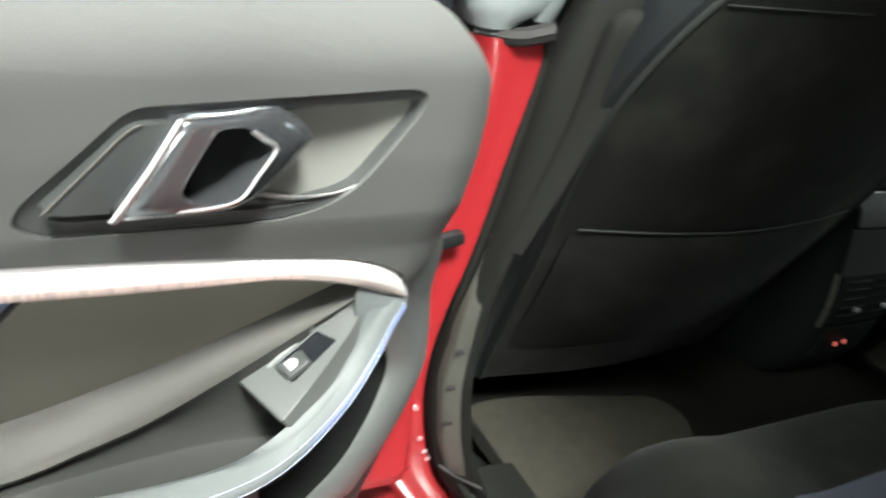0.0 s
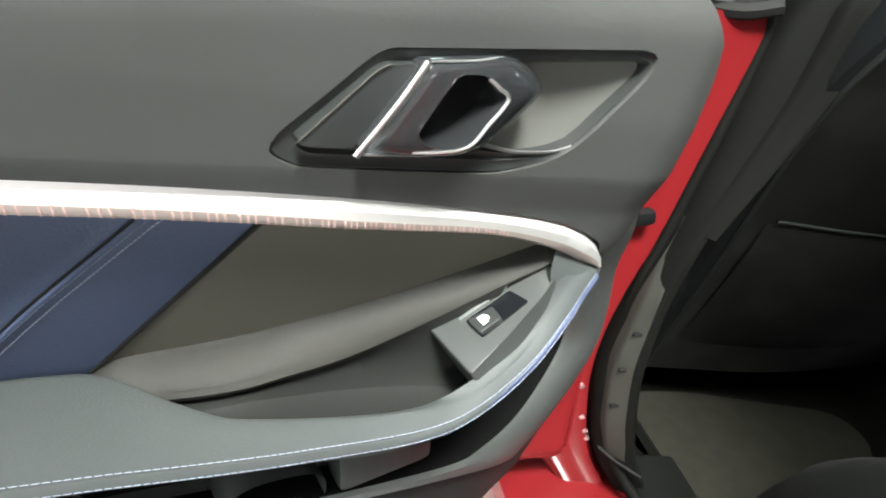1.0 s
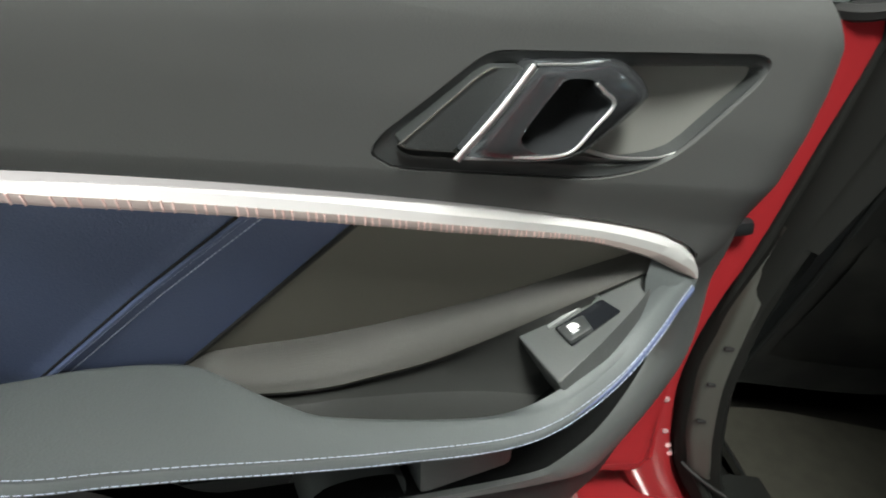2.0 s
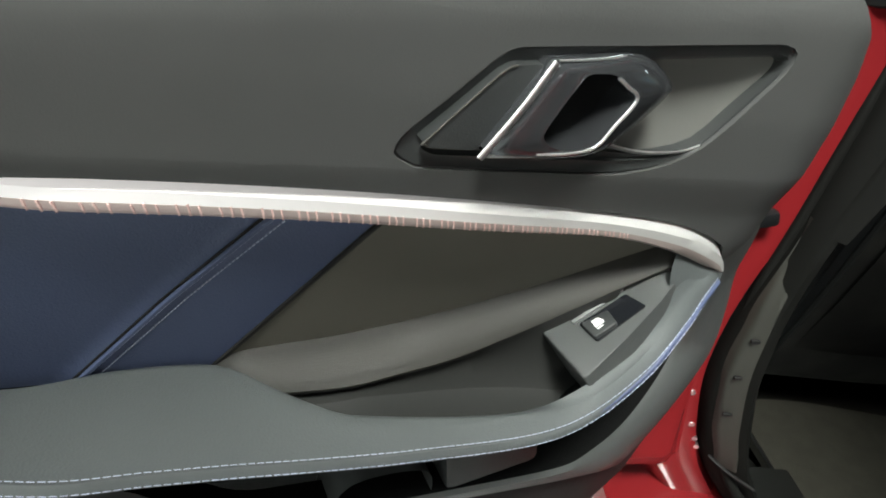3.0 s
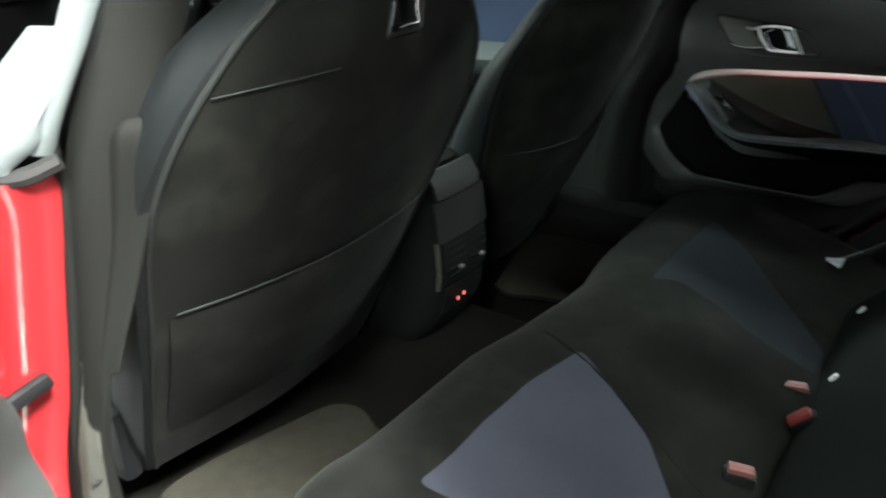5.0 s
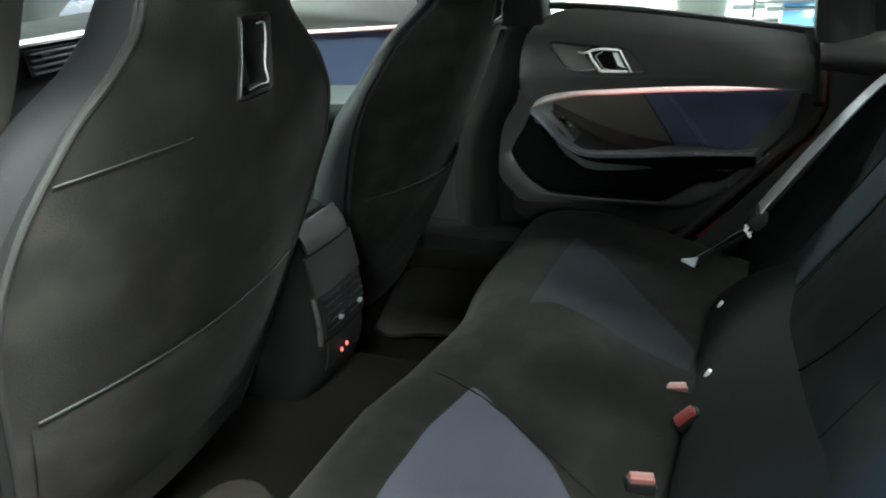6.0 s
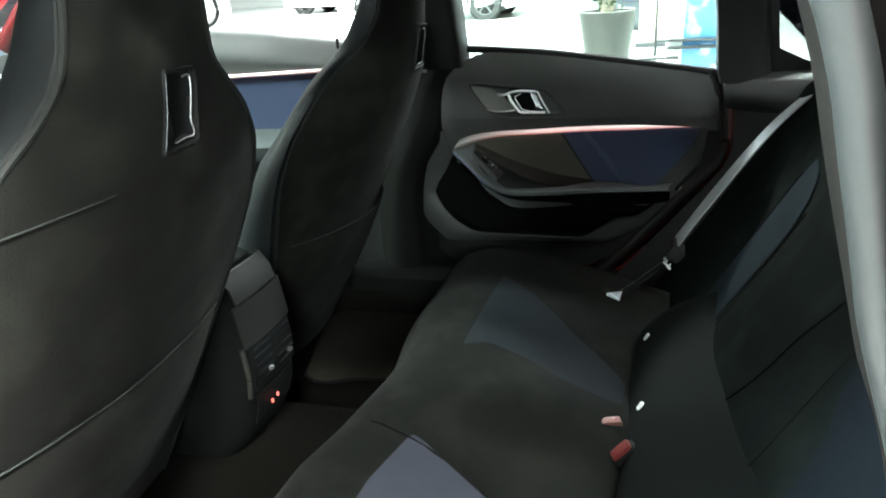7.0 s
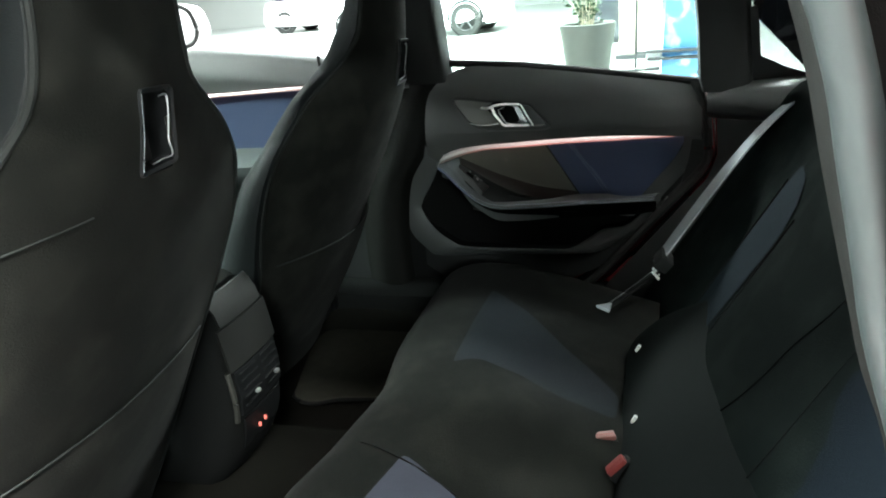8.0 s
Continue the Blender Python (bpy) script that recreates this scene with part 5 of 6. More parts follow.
def centre_console():
    con = thing("centre_console", "grey centre console end with air vents and a lit socket", "car console", (-0.2, 0, 0.42))
    secs = []
    for z, xr, w, d in ((0.385, -0.115, 0.075, 0.3), (0.44, -0.072, 0.088, 0.3), (0.5, -0.052, 0.092, 0.3), (0.57, -0.045, 0.094, 0.32), (0.64, -0.052, 0.092, 0.34), (0.70, -0.062, 0.086, 0.36), (0.725, -0.07, 0.074, 0.36), (0.745, -0.088, 0.05, 0.34)):
        secs.append([V(xr - d, -w, z), V(xr - 0.06, -w, z), V(xr - 0.02, -w * 0.97, z), V(xr, -w * 0.72, z), V(xr + 0.006, 0, z), V(xr, w * 0.72, z), V(xr - 0.02, w * 0.97, z), V(xr - 0.06, w, z), V(xr - d, w, z)])
    part("housing", loft(secs, 36, 40, False), M_PIT, con, "dark console housing")
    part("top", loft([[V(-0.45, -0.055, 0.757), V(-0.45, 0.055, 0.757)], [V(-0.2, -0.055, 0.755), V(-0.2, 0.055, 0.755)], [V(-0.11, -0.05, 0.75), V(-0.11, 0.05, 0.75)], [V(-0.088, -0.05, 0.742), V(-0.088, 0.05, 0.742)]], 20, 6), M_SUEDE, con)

    def on(y, z, proud):
        x = step_line(z, [(0.385, -0.115), (0.44, -0.072), (0.5, -0.052), (0.57, -0.045), (0.64, -0.052), (0.70, -0.062), (0.725, -0.07), (0.745, -0.088)])
        return V(x + 0.007 + proud - 0.9 * y * y, y, z)
    for z0, z1, m, lab in ((0.694, 0.74, M_CONSOLE, "grey upper panel"), (0.618, 0.69, M_CONSOLE, "grey panel")):
        w0 = 0.074 if z0 < 0.69 else 0.064
        rows = [[on(y, z, 0.004) for y in (-w0, -w0 * 0.6, 0, w0 * 0.6, w0)] for z in (z0, (z0 + z1) / 2, z1)]
        part("panel", thicken(sheet(rows), (-0.004, 0, 0)), m, con, lab)
    vent = part("air_vent", thicken(sheet([[on(y, z, 0.003) for y in (-0.066, -0.03, 0, 0.03, 0.066)] for z in (0.535, 0.575, 0.615)]), (-0.004, 0, 0)), M_SLOT, con, "black double air vent")
    for z in (0.55, 0.565, 0.58, 0.595, 0.608):
        for s in (-1, 1):
            part("slat", box(on(s * 0.033, z, 0.004), (0.004, 0.05, 0.003), 0.001), M_SLOT, vent)
    for s in (-1, 1):
        part("vent_knob", box(on(s * 0.033, 0.566, 0.012), (0.007, 0.01, 0.006), 0.002), M_CHROME, vent, "bright vent knob")
    sock = part("socket_panel", thicken(sheet([[on(y, z, 0.002) for y in (-0.06, 0, 0.06)] for z in (0.465, 0.495, 0.525)]), (-0.003, 0, 0)), M_SLOT, con, "black socket panel")
    for s in (-1, 1):
        part("usb_socket", box(on(s * 0.008 - 0.017, 0.495 + s * 0.002, 0.006), (0.004, 0.0042, 0.0075), 0.0015), M_USB, sock, "red lit usb socket")
    # Highlight down the console's edge, put in as a grey bar.
    part("side_edge", tube([on(-0.078, z, -0.0) for z in (0.53, 0.56, 0.59, 0.62)], 0.0045, 20, 8), M_RIDGE, con, "side edge, highlight put into its grey")


XF[0] = pose(-0.015, -0.018, 0.022)
centre_console()
XF[0] = None


def dashboard():
    d = thing("dashboard", "dark dashboard with chrome-edged air vents", "dashboard", (-1.1, 0, 0.8))
    secs = [[V(-1.45, y, 1.0), V(-1.2, y, 1.055), V(-0.98, y, 1.05), V(-0.9, y, 1.02), V(-0.92, y, 0.9), V(-0.98, y, 0.75), V(-1.1, y, 0.6)] for y in (-0.72, -0.3, 0.1, 0.72)]
    part("body", loft(secs, 16, 30), M_DARK, d, "dark soft dashboard body")
    part("trim", tube([(-0.90, -0.6, 1.03), (-0.897, 0.0, 1.035), (-0.9, 0.6, 1.03)], 0.012, 24, 8, 0.7), M_CHROME, d, "bright trim line")
    for y in (0.0, 0.215):
        v = part("air_vent", box((-0.895, y, 0.99), (0.02, 0.17, 0.06), 0.006), M_GLOSS, d, "black air vent")
        for k in range(4):
            part("slat", box((-0.883, y, 0.969 + k * 0.014), (0.012, 0.155, 0.004), 0.001), M_METAL, v)
        part("vent_knob", box((-0.872, y + 0.06, 0.985), (0.012, 0.022, 0.018), 0.004), M_CHROME, v, "chrome vent knob")


dashboard()


# ---- front seats ----
def seat_x(z):
    return step_line(z, [(0.42, -0.205), (0.5, -0.165), (0.6, -0.115), (0.745, -0.042), (0.9, 0.04), (1.0, 0.088), (1.05, 0.109), (1.1, 0.12), (1.2, 0.13), (1.32, 0.135)])


HALF = [(0.44, 0.228), (0.5, 0.24), (0.6, 0.252), (0.7, 0.264), (0.78, 0.277), (0.85, 0.286), (0.93, 0.283), (0.99, 0.262), (1.03, 0.235), (1.07, 0.195), (1.1, 0.155), (1.13, 0.122), (1.17, 0.105), (1.22, 0.1), (1.28, 0.096), (1.32, 0.08)]
DEPTH = [(0.44, 0.1), (0.6, 0.13), (0.8, 0.155), (0.92, 0.155), (0.97, 0.14), (1.05, 0.125), (1.1, 0.095), (1.2, 0.06), (1.32, 0.045)]

# how far the back panel wraps forward at its edges
WRAP = [(0.44, 0.03), (0.6, 0.04), (0.75, 0.06), (0.85, 0.085), (0.95, 0.1), (1.05, 0.09), (1.1, 0.06), (1.15, 0.035), (1.32, 0.025)]


def front_seat(yc, dz, side, curl):
    st = thing("front_seat", "dark suede sports seat with an integrated headrest", "car seat", (-0.4, yc, 0.38), "front seats")
    zs = [0.44, 0.5, 0.56, 0.62, 0.68, 0.74, 0.8, 0.86, 0.92, 0.97, 1.01, 1.047, 1.07, 1.1, 1.13, 1.16, 1.2, 1.25, 1.29, 1.315, 1.33]

    def half(z):
        return step_line(z, HALF)

    def back(y, z):
        """The place on the rear face, y from -1 to 1."""
        w = half(z)
        shift = min(0, side) * 0.012 * min(1, max(0, (z - 1.0) / 0.12))
        x = seat_x(z) - curl * step_line(z, WRAP) * abs(y) ** 2.2 + 0.006 * math.cos(y * 3)
        return V(x, yc + shift + y * w * 0.93, z + dz)
    rows = []
    for z in zs:
        k = 0.86 if z > 1.325 else 1.0
        rows.append([back(t * k, z) for t in [-1 + 2 * i / 24 for i in range(25)]])
    # rear shell with a slot cut through the headrest
    bm = sheet(rows)
    gone = [f for f in bm.faces if abs(f.calc_center_median().y - yc) < 0.024 and 1.045 + dz < f.calc_center_median().z < 1.125 + dz]
    bmesh.ops.delete(bm, geom=gone, context="FACES")
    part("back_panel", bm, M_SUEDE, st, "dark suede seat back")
    rows = []
    for z in zs:
        w, d = half(z), step_line(z, DEPTH)
        k = 0.86 if z > 1.325 else 1.0
        x = seat_x(z)
        mid = (back(1, z).y + back(-1, z).y) / 2
        rim = [back(k, z), V(x - curl * step_line(z, WRAP) - 0.008, mid + w * 0.985 * k, z + dz), V(x - (curl * step_line(z, WRAP) + d) * 0.5, mid + w * k, z + dz), V(x - d, mid + w * 0.93 * k, z + dz), V(x - d - 0.02, mid + w * 0.72 * k, z + dz),
               V(x - d + 0.03, mid + w * 0.5 * k, z + dz), V(x - d + 0.04, mid, z + dz)]
        rim += [V(p.x, 2 * mid - p.y, p.z) for p in rim[-2::-1]]
        rows.append(rim)
    part("front_cover", sheet([spline(r, 40) for r in rows]), M_SEATSIDE, st, "grey leatherette seat sides")
    for s in (-1, 1):
        part("piping", tube([back(s, z) + V(-0.002, s * 0.002, 0) for z in zs], 0.0042, 60, 8), M_PIPING, st, "grey piping along the edge")
    cap = [back(t * 0.86, 1.33) for t in (-1, -0.5, 0, 0.5, 1)]
    part("headrest_top", loft([cap, [p + V(-0.03, 0, 0.015) for p in cap], [p + V(-0.07, 0, 0.0) for p in cap]], 8, 10), M_SEATSIDE, st)
    # slot through the headrest
    o = rounded([(-0.027, 1.047), (0.034, 1.05), (0.03, 1.13), (-0.022, 1.133)], 0.006, 4)
    i = [(0.003 + (a - 0.003) * 0.86, 1.09 + (b - 1.09) * 0.88) for a, b in o]
    rows = [[V(seat_x(b) - 0.004, yc + a * 1.02, b + dz) for a, b in o], [V(seat_x(b) + 0.006, yc + a, b + dz) for a, b in o], [V(seat_x(b) + 0.0085, yc + a * 0.95, 1.089 + (b - 1.089) * 0.97 + dz) for a, b in o], [V(seat_x(b) + 0.006, yc + a, b + dz) for a, b in i], [V(seat_x(1.09) - 0.03, yc + a, b + dz) for a, b in i]]
    part("slot_frame", sheet(rows, True, False), M_SLOT, st, "satin black slot frame in the headrest")
    part("slot_back", prism(i, lambda a, b, c: V(seat_x(1.09) - 0.029 - c, yc + a, b + dz), 0.004), M_PIT, st)
    # Glints on the black slot's edge, rim and sill, put in as metal.
    lip = [(0.01, 1.121), (0.0215, 1.121), (0.023, 1.108), (0.0215, 1.09), (0.0215, 1.076), (0.0275, 1.0595), (0.012, 1.0585), (-0.004, 1.0565)]
    part("slot_glint", tube([V(seat_x(b) + 0.0045, yc + a, b + dz) for a, b in lip], 0.0008, 40, 6, 1.0, (1, 0, 0)), M_CHROME2, st, "inner edge of the slot, glint put in as metal")
    part("slot_rim", tube([V(seat_x(b) + 0.0075, yc + a, b + dz) for a, b in ((-0.0185, 1.128), (-0.021, 1.09), (-0.0235, 1.052))], 0.0005, 12, 6, 1.0, (1, 0, 0)), M_DCHROME, st)
    part("slot_sill", loft([[V(seat_x(1.055) + 0.004, yc - 0.004, 1.0555 + dz), V(seat_x(1.055) + 0.004, yc + 0.026, 1.057 + dz)], [V(seat_x(1.055) - 0.006, yc, 1.0585 + dz), V(seat_x(1.055) - 0.006, yc + 0.02, 1.0595 + dz)]], 6, 6), M_DCHROME, st)
    # sewn seam across the shoulders
    part("shoulder_seam", tube([back(side * t, 1.018 + 0.012 * (1 - t)) + V(0.0005, 0, 0) for t in (0.36, 0.5, 0.65, 0.8, 0.97)], 0.0012, 30, 6), M_PIPING, st, "grey sewn shoulder seam")
    # map pocket
    rows = []
    for z, p in ((0.75, 0.009), (0.74, 0.013), (0.7, 0.016), (0.62, 0.014), (0.54, 0.006), (0.5, -0.002)):
        rows.append([back(t, z) + V(p * (1 - abs(t) ** 6), 0, 0) for t in [-0.93 + 1.86 * i / 16 for i in range(17)]])
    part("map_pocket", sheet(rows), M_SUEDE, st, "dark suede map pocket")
    part("pocket_edge", tube([back(t, 0.75 + 0.006 * abs(t)) + V(0.009 * (1 - abs(t) ** 6) + 0.001, 0, 0) for t in (-0.9, -0.6, -0.3, 0, 0.3, 0.6, 0.9)], 0.0016, 30, 6), M_PIPING, st, "grey sewn pocket edge")
    # cushion and its base
    secs = []
    for x, w, zt, zb in ((-0.2, 0.17, 0.56, 0.46), (-0.28, 0.22, 0.62, 0.46), (-0.4, 0.25, 0.63, 0.44), (-0.6, 0.26, 0.65, 0.45), (-0.72, 0.24, 0.65, 0.48), (-0.76, 0.2, 0.61, 0.52)):
        zt, zb = zt + dz, zb + dz
        secs.append([V(x, yc - w, zb), V(x, yc - w - 0.004, (zt + zb) / 2), V(x, yc - w + 0.02, zt), V(x, yc - w * 0.6, zt - 0.02), V(x, yc, zt - 0.025), V(x, yc + w * 0.6, zt - 0.02), V(x, yc + w - 0.02, zt), V(x, yc + w + 0.004, (zt + zb) / 2), V(x, yc + w, zb)])
    part("cushion", loft(secs, 24, 30, True, True), M_DARK, st, "dark seat cushion")
    part("side_cover", box((-0.36, yc + side * 0.245, 0.50 + dz), (0.30, 0.03, 0.12), 0.012), M_SLOT, st, "dark plastic side cover")
    for s in (-1, 1):
        part("rail", box((-0.55, yc + s * 0.18, 0.398), (0.4, 0.035, 0.07), 0.006), M_RUBBER, st, "dark metal seat rail")
        part("rail_riser", box((-0.52, yc + s * 0.18, 0.43 + dz / 2), (0.3, 0.025, 0.06), 0.006), M_RUBBER, st)


front_seat(-0.38, 0.0, -1, 0.3)
front_seat(0.375, -0.026, 1, 1.0)


# ---- rear bench ----
def cushion_z(x, y):
    z = step_line(x, [(0.1, 0.5), (0.13, 0.565), (0.155, 0.598), (0.19, 0.618), (0.24, 0.629), (0.3, 0.628), (0.4, 0.605), (0.5, 0.575), (0.6, 0.545)])
    seat = min(abs(y + 0.36), abs(y - 0.36))
    z -= 0.014 * math.exp(-(seat / 0.14) ** 2) * min(1, max(0, (x - 0.17) / 0.12))
    z += 0.012 * math.exp(-(y / 0.1) ** 2) + 0.02 * math.exp(-((y + 0.11) / 0.075) ** 2) * min(1, max(0, (x - 0.27) / 0.12))
    z -= 0.012 * math.exp(-((y - 0.02) / 0.05) ** 2) * min(1, max(0, (x - 0.33) / 0.1))
    z += 0.012 * math.exp(-((abs(y) - 0.58) / 0.05) ** 2)
    return z


def cushion_front(y):
    return 0.04 * math.exp(-((y + 0.02) / 0.12) ** 2) - 0.02 * min(1, max(0, (-0.2 - y) / 0.08))


def on_cushion(x, y, up=0.0):
    return V(x + cushion_front(y) * max(0, 1 - (x - 0.1) / 0.2), y, cushion_z(x, y) + up)


def back_x(z, y):
    x = step_line(z, [(0.46, 0.565), (0.5, 0.575), (0.6, 0.635), (0.7, 0.70), (0.8, 0.762), (0.88, 0.81), (0.94, 0.845), (0.965, 0.875), (0.975, 0.92)])
    seat = min(abs(y + 0.36), abs(y - 0.36))
    return x + 0.022 * math.exp(-(seat / 0.13) ** 2) - 0.012 * math.exp(-((abs(y) - 0.56) / 0.05) ** 2) - 0.01 * math.exp(-(y / 0.1) ** 2)


BACK_CREASE = ((-0.112, 0.620), (-0.142, 0.681), (-0.156, 0.727), (-0.162, 0.772), (-0.181, 0.823), (-0.187, 0.860))


def rear_bench():
    b = thing("rear_bench", "dark suede rear bench with slate-blue cloth patches", "car seat", (0.45, 0, 0.36))
    ys = [-0.655 + 1.255 * k / 80 for k in range(81)]
    xs = [0.1, 0.105, 0.115, 0.13, 0.145, 0.16, 0.18, 0.2, 0.23, 0.26, 0.3, 0.34, 0.38, 0.42, 0.46, 0.5, 0.55, 0.6]

    def trimmed(x, y):
        p = on_cushion(x, y)
        e = max(0, abs(y) - 0.6) / 0.055
        p.z -= 0.05 * e ** 3
        if y > 0.43:
            p.z -= 0.12 * ((y - 0.43) / 0.15) ** 2.2
        p.x += 0.03 * e ** 2 * max(0, 0.25 - x) / 0.15
        return p
    rows = [[V(0.13 + cushion_front(y), y, 0.36) for y in ys], [V(0.118 + cushion_front(y), y, 0.42) for y in ys]] + [[trimmed(x, y) for y in ys] for x in xs]
    part("cushion", sheet(rows), M_BENCH, b, "dark suede bench cushion")

    def patch(corners, mat, lab, up=0.0015):
        bm = bmesh.new()
        bm.faces.new([bm.verts.new((x, y, 0)) for x, y in corners])
        for axis in (0, 1):
            lo, hi = min(v.co[axis] for v in bm.verts), max(v.co[axis] for v in bm.verts)
            k = lo + 0.015
            while k < hi - 0.004:
                at, no = [0, 0, 0], [0, 0, 0]
                at[axis], no[axis] = k, 1
                bmesh.ops.bisect_plane(bm, geom=bm.verts[:] + bm.edges[:] + bm.faces[:], plane_co=at, plane_no=no)
                k += 0.015
        for v in bm.verts:
            v.co = on_cushion(v.co.x, v.co.y, up)
        bmesh.ops.recalc_face_normals(bm, faces=bm.faces)
        part("cloth_patch", bm, mat, b, lab)
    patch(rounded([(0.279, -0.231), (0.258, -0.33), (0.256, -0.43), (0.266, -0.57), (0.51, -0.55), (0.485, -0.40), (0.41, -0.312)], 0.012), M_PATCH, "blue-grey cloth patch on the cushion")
    patch(rounded([(0.281, 0.322), (0.281, 0.15), (0.287, -0.016), (0.326, 0.012), (0.392, 0.004), (0.467, -0.035), (0.54, -0.05), (0.54, 0.04), (0.45, 0.135), (0.36, 0.252)], 0.012), M_PATCHDARK, "cloth patch on the cushion, shade put into its slate-blue colour")
    zs = [0.44, 0.5, 0.56, 0.62, 0.68, 0.74, 0.8, 0.85, 0.9, 0.935, 0.955, 0.968, 0.975]
    part("backrest", sheet([[V(back_x(z, y), y, z) for y in [-0.6 + 1.2 * k / 72 for k in range(73)]] for z in zs]), M_BACKREST, b, "dark suede bench backrest")
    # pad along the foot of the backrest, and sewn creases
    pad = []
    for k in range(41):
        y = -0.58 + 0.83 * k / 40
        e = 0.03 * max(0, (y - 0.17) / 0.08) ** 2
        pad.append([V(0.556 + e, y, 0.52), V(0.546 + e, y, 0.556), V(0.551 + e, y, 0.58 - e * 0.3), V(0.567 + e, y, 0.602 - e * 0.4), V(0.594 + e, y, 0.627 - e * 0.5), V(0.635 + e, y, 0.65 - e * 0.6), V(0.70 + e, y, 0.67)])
    part("lower_pad", loft(pad, 41, 20), M_FOOT, b, "padded foot of the backrest, darkened for shade")
    part("backrest_crease", tube([V(back_x(z, y) - 0.0005, y, z) for y, z in BACK_CREASE], 0.0015, 40, 6, 1.0, (0, 0, 1), 0.4), M_PIT, b, "dark sewn crease in the backrest")
    part("cushion_seam", tube([on_cushion(x, y, 0.0002) for x, y in ((0.15, -0.185), (0.22, -0.215), (0.3, -0.25), (0.35, -0.272), (0.402, -0.298), (0.46, -0.328), (0.52, -0.35))], 0.0016, 40, 6), M_PIT, b, "dark sewn seam in the cushion")
    bands = ((M_BANDFAR, "cloth band on the backrest, light put into its slate-blue colour", ((0.55, 0.10, 0.185), (0.58, 0.102, 0.225), (0.62, 0.105, 0.262), (0.70, 0.104, 0.29), (0.78, 0.097, 0.296), (0.82, 0.105, 0.297), (0.85, 0.13, 0.292), (0.868, 0.165, 0.285), (0.876, 0.20, 0.262))),
             (M_BAND, "cloth band on the backrest, shade put into its blue colour", ((0.52, -0.56, -0.375), (0.60, -0.56, -0.365), (0.69, -0.56, -0.353), (0.72, -0.56, -0.349), (0.76, -0.55, -0.325), (0.785, -0.53, -0.294), (0.81, -0.50, -0.284), (0.83, -0.46, -0.30), (0.842, -0.42, -0.33))))
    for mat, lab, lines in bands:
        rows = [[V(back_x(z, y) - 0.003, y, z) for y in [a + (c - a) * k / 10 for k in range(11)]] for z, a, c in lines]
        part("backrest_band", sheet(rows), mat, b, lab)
    for mid in (0.085, 0.305, -0.27):
        part("band_seam", tube([V(back_x(z, mid) - 0.0005, mid + 0.012 * math.sin(z * 9), z) for z in (0.56, 0.62, 0.7, 0.78, 0.84)], 0.0013, 30, 6), M_PIT, b, "dark sewn seam beside the band")
    for y in (-0.36, 0.36):
        o = []
        for k in range(5):
            z = 0.965 + 0.045 * k
            w = 0.125 - 0.018 * (k / 4) ** 2
            o.append([V(0.92 + 0.045 * math.cos(a) + 0.02 * k / 4, y + w * math.sin(a), z) for a in [2 * math.pi * q / 12 for q in range(12)]])
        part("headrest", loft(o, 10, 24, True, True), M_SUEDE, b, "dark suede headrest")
    return b


rear_bench()


def parcel_shelf():
    rows = [[V(x, y, z) for y in (-0.62, -0.3, 0, 0.3, 0.62)] for x, z in ((0.9, 0.955), (0.95, 0.968), (1.2, 0.975), (1.5, 0.98))]
    solo("parcel_shelf", thicken(sheet(rows), (0, 0, -0.02)), M_DARK, "dark felt parcel shelf behind the bench", "shelf", "structure")


parcel_shelf()


def strap(points, width, side, thick=0.0016):
    line = spline(points, 40)
    w = Vector(side).normalized() * width / 2
    rows = []
    for i, p in enumerate(line):
        d = (line[min(i + 1, 39)] - line[max(i - 1, 0)]).normalized()
        s = (w - d * w.dot(d)).normalized() * width / 2
        n = d.cross(s).normalized() * thick
        rows.append([p - s + n, p + s + n, p + s - n, p - s - n])
    return sheet(rows, True, True)


belt = thing("seat_belt", "grey seat belt with a dark tongue lying on the backrest", "seat belt", (0.633, 0.45, 0.686))
part("webbing", strap([(0.93, 0.585, 0.985), (0.868, 0.56, 0.951), (0.785, 0.52, 0.885), (0.705, 0.485, 0.79), (0.62, 0.447, 0.675), (0.595, 0.43, 0.64)], 0.046, (-0.35, 0.75, -0.3)), M_BELT, belt)
tongue = part("tongue", box((0.606, 0.428, 0.645), (0.03, 0.06, 0.028), 0.006, Matrix.Rotation(0.7, 4, "Y")), M_DARK, belt, "dark plastic belt tongue")
for k in (-0.011, 0.009):
    part("tag", box((0.592, 0.408 + k, 0.625), (0.02, 0.006, 0.005), 0.001, Matrix.Rotation(0.9, 4, "Y")), M_TAG, tongue, "white mark on the tongue")
part("lower_webbing", strap([(0.6, 0.41, 0.63), (0.565, 0.375, 0.612), (0.53, 0.33, 0.602), (0.505, 0.297, 0.598)], 0.01, (-0.35, 0.75, -0.3)), M_PIT, belt)
part("webbing_edge", tube([(0.592, 0.412, 0.634), (0.557, 0.377, 0.617), (0.523, 0.332, 0.606), (0.5, 0.3, 0.602)], 0.0004, 12, 5), M_BELT, belt, "pale edge of the lower webbing")
part("belt_anchor", prism([(-0.015, 0.003), (0.013, 0.015), (0.01, -0.019)], lambda a, c, d: V(0.5 + a, 0.295 + c, 0.604 - d), 0.006, 0.001), M_BELT, belt, "grey metal belt anchor")


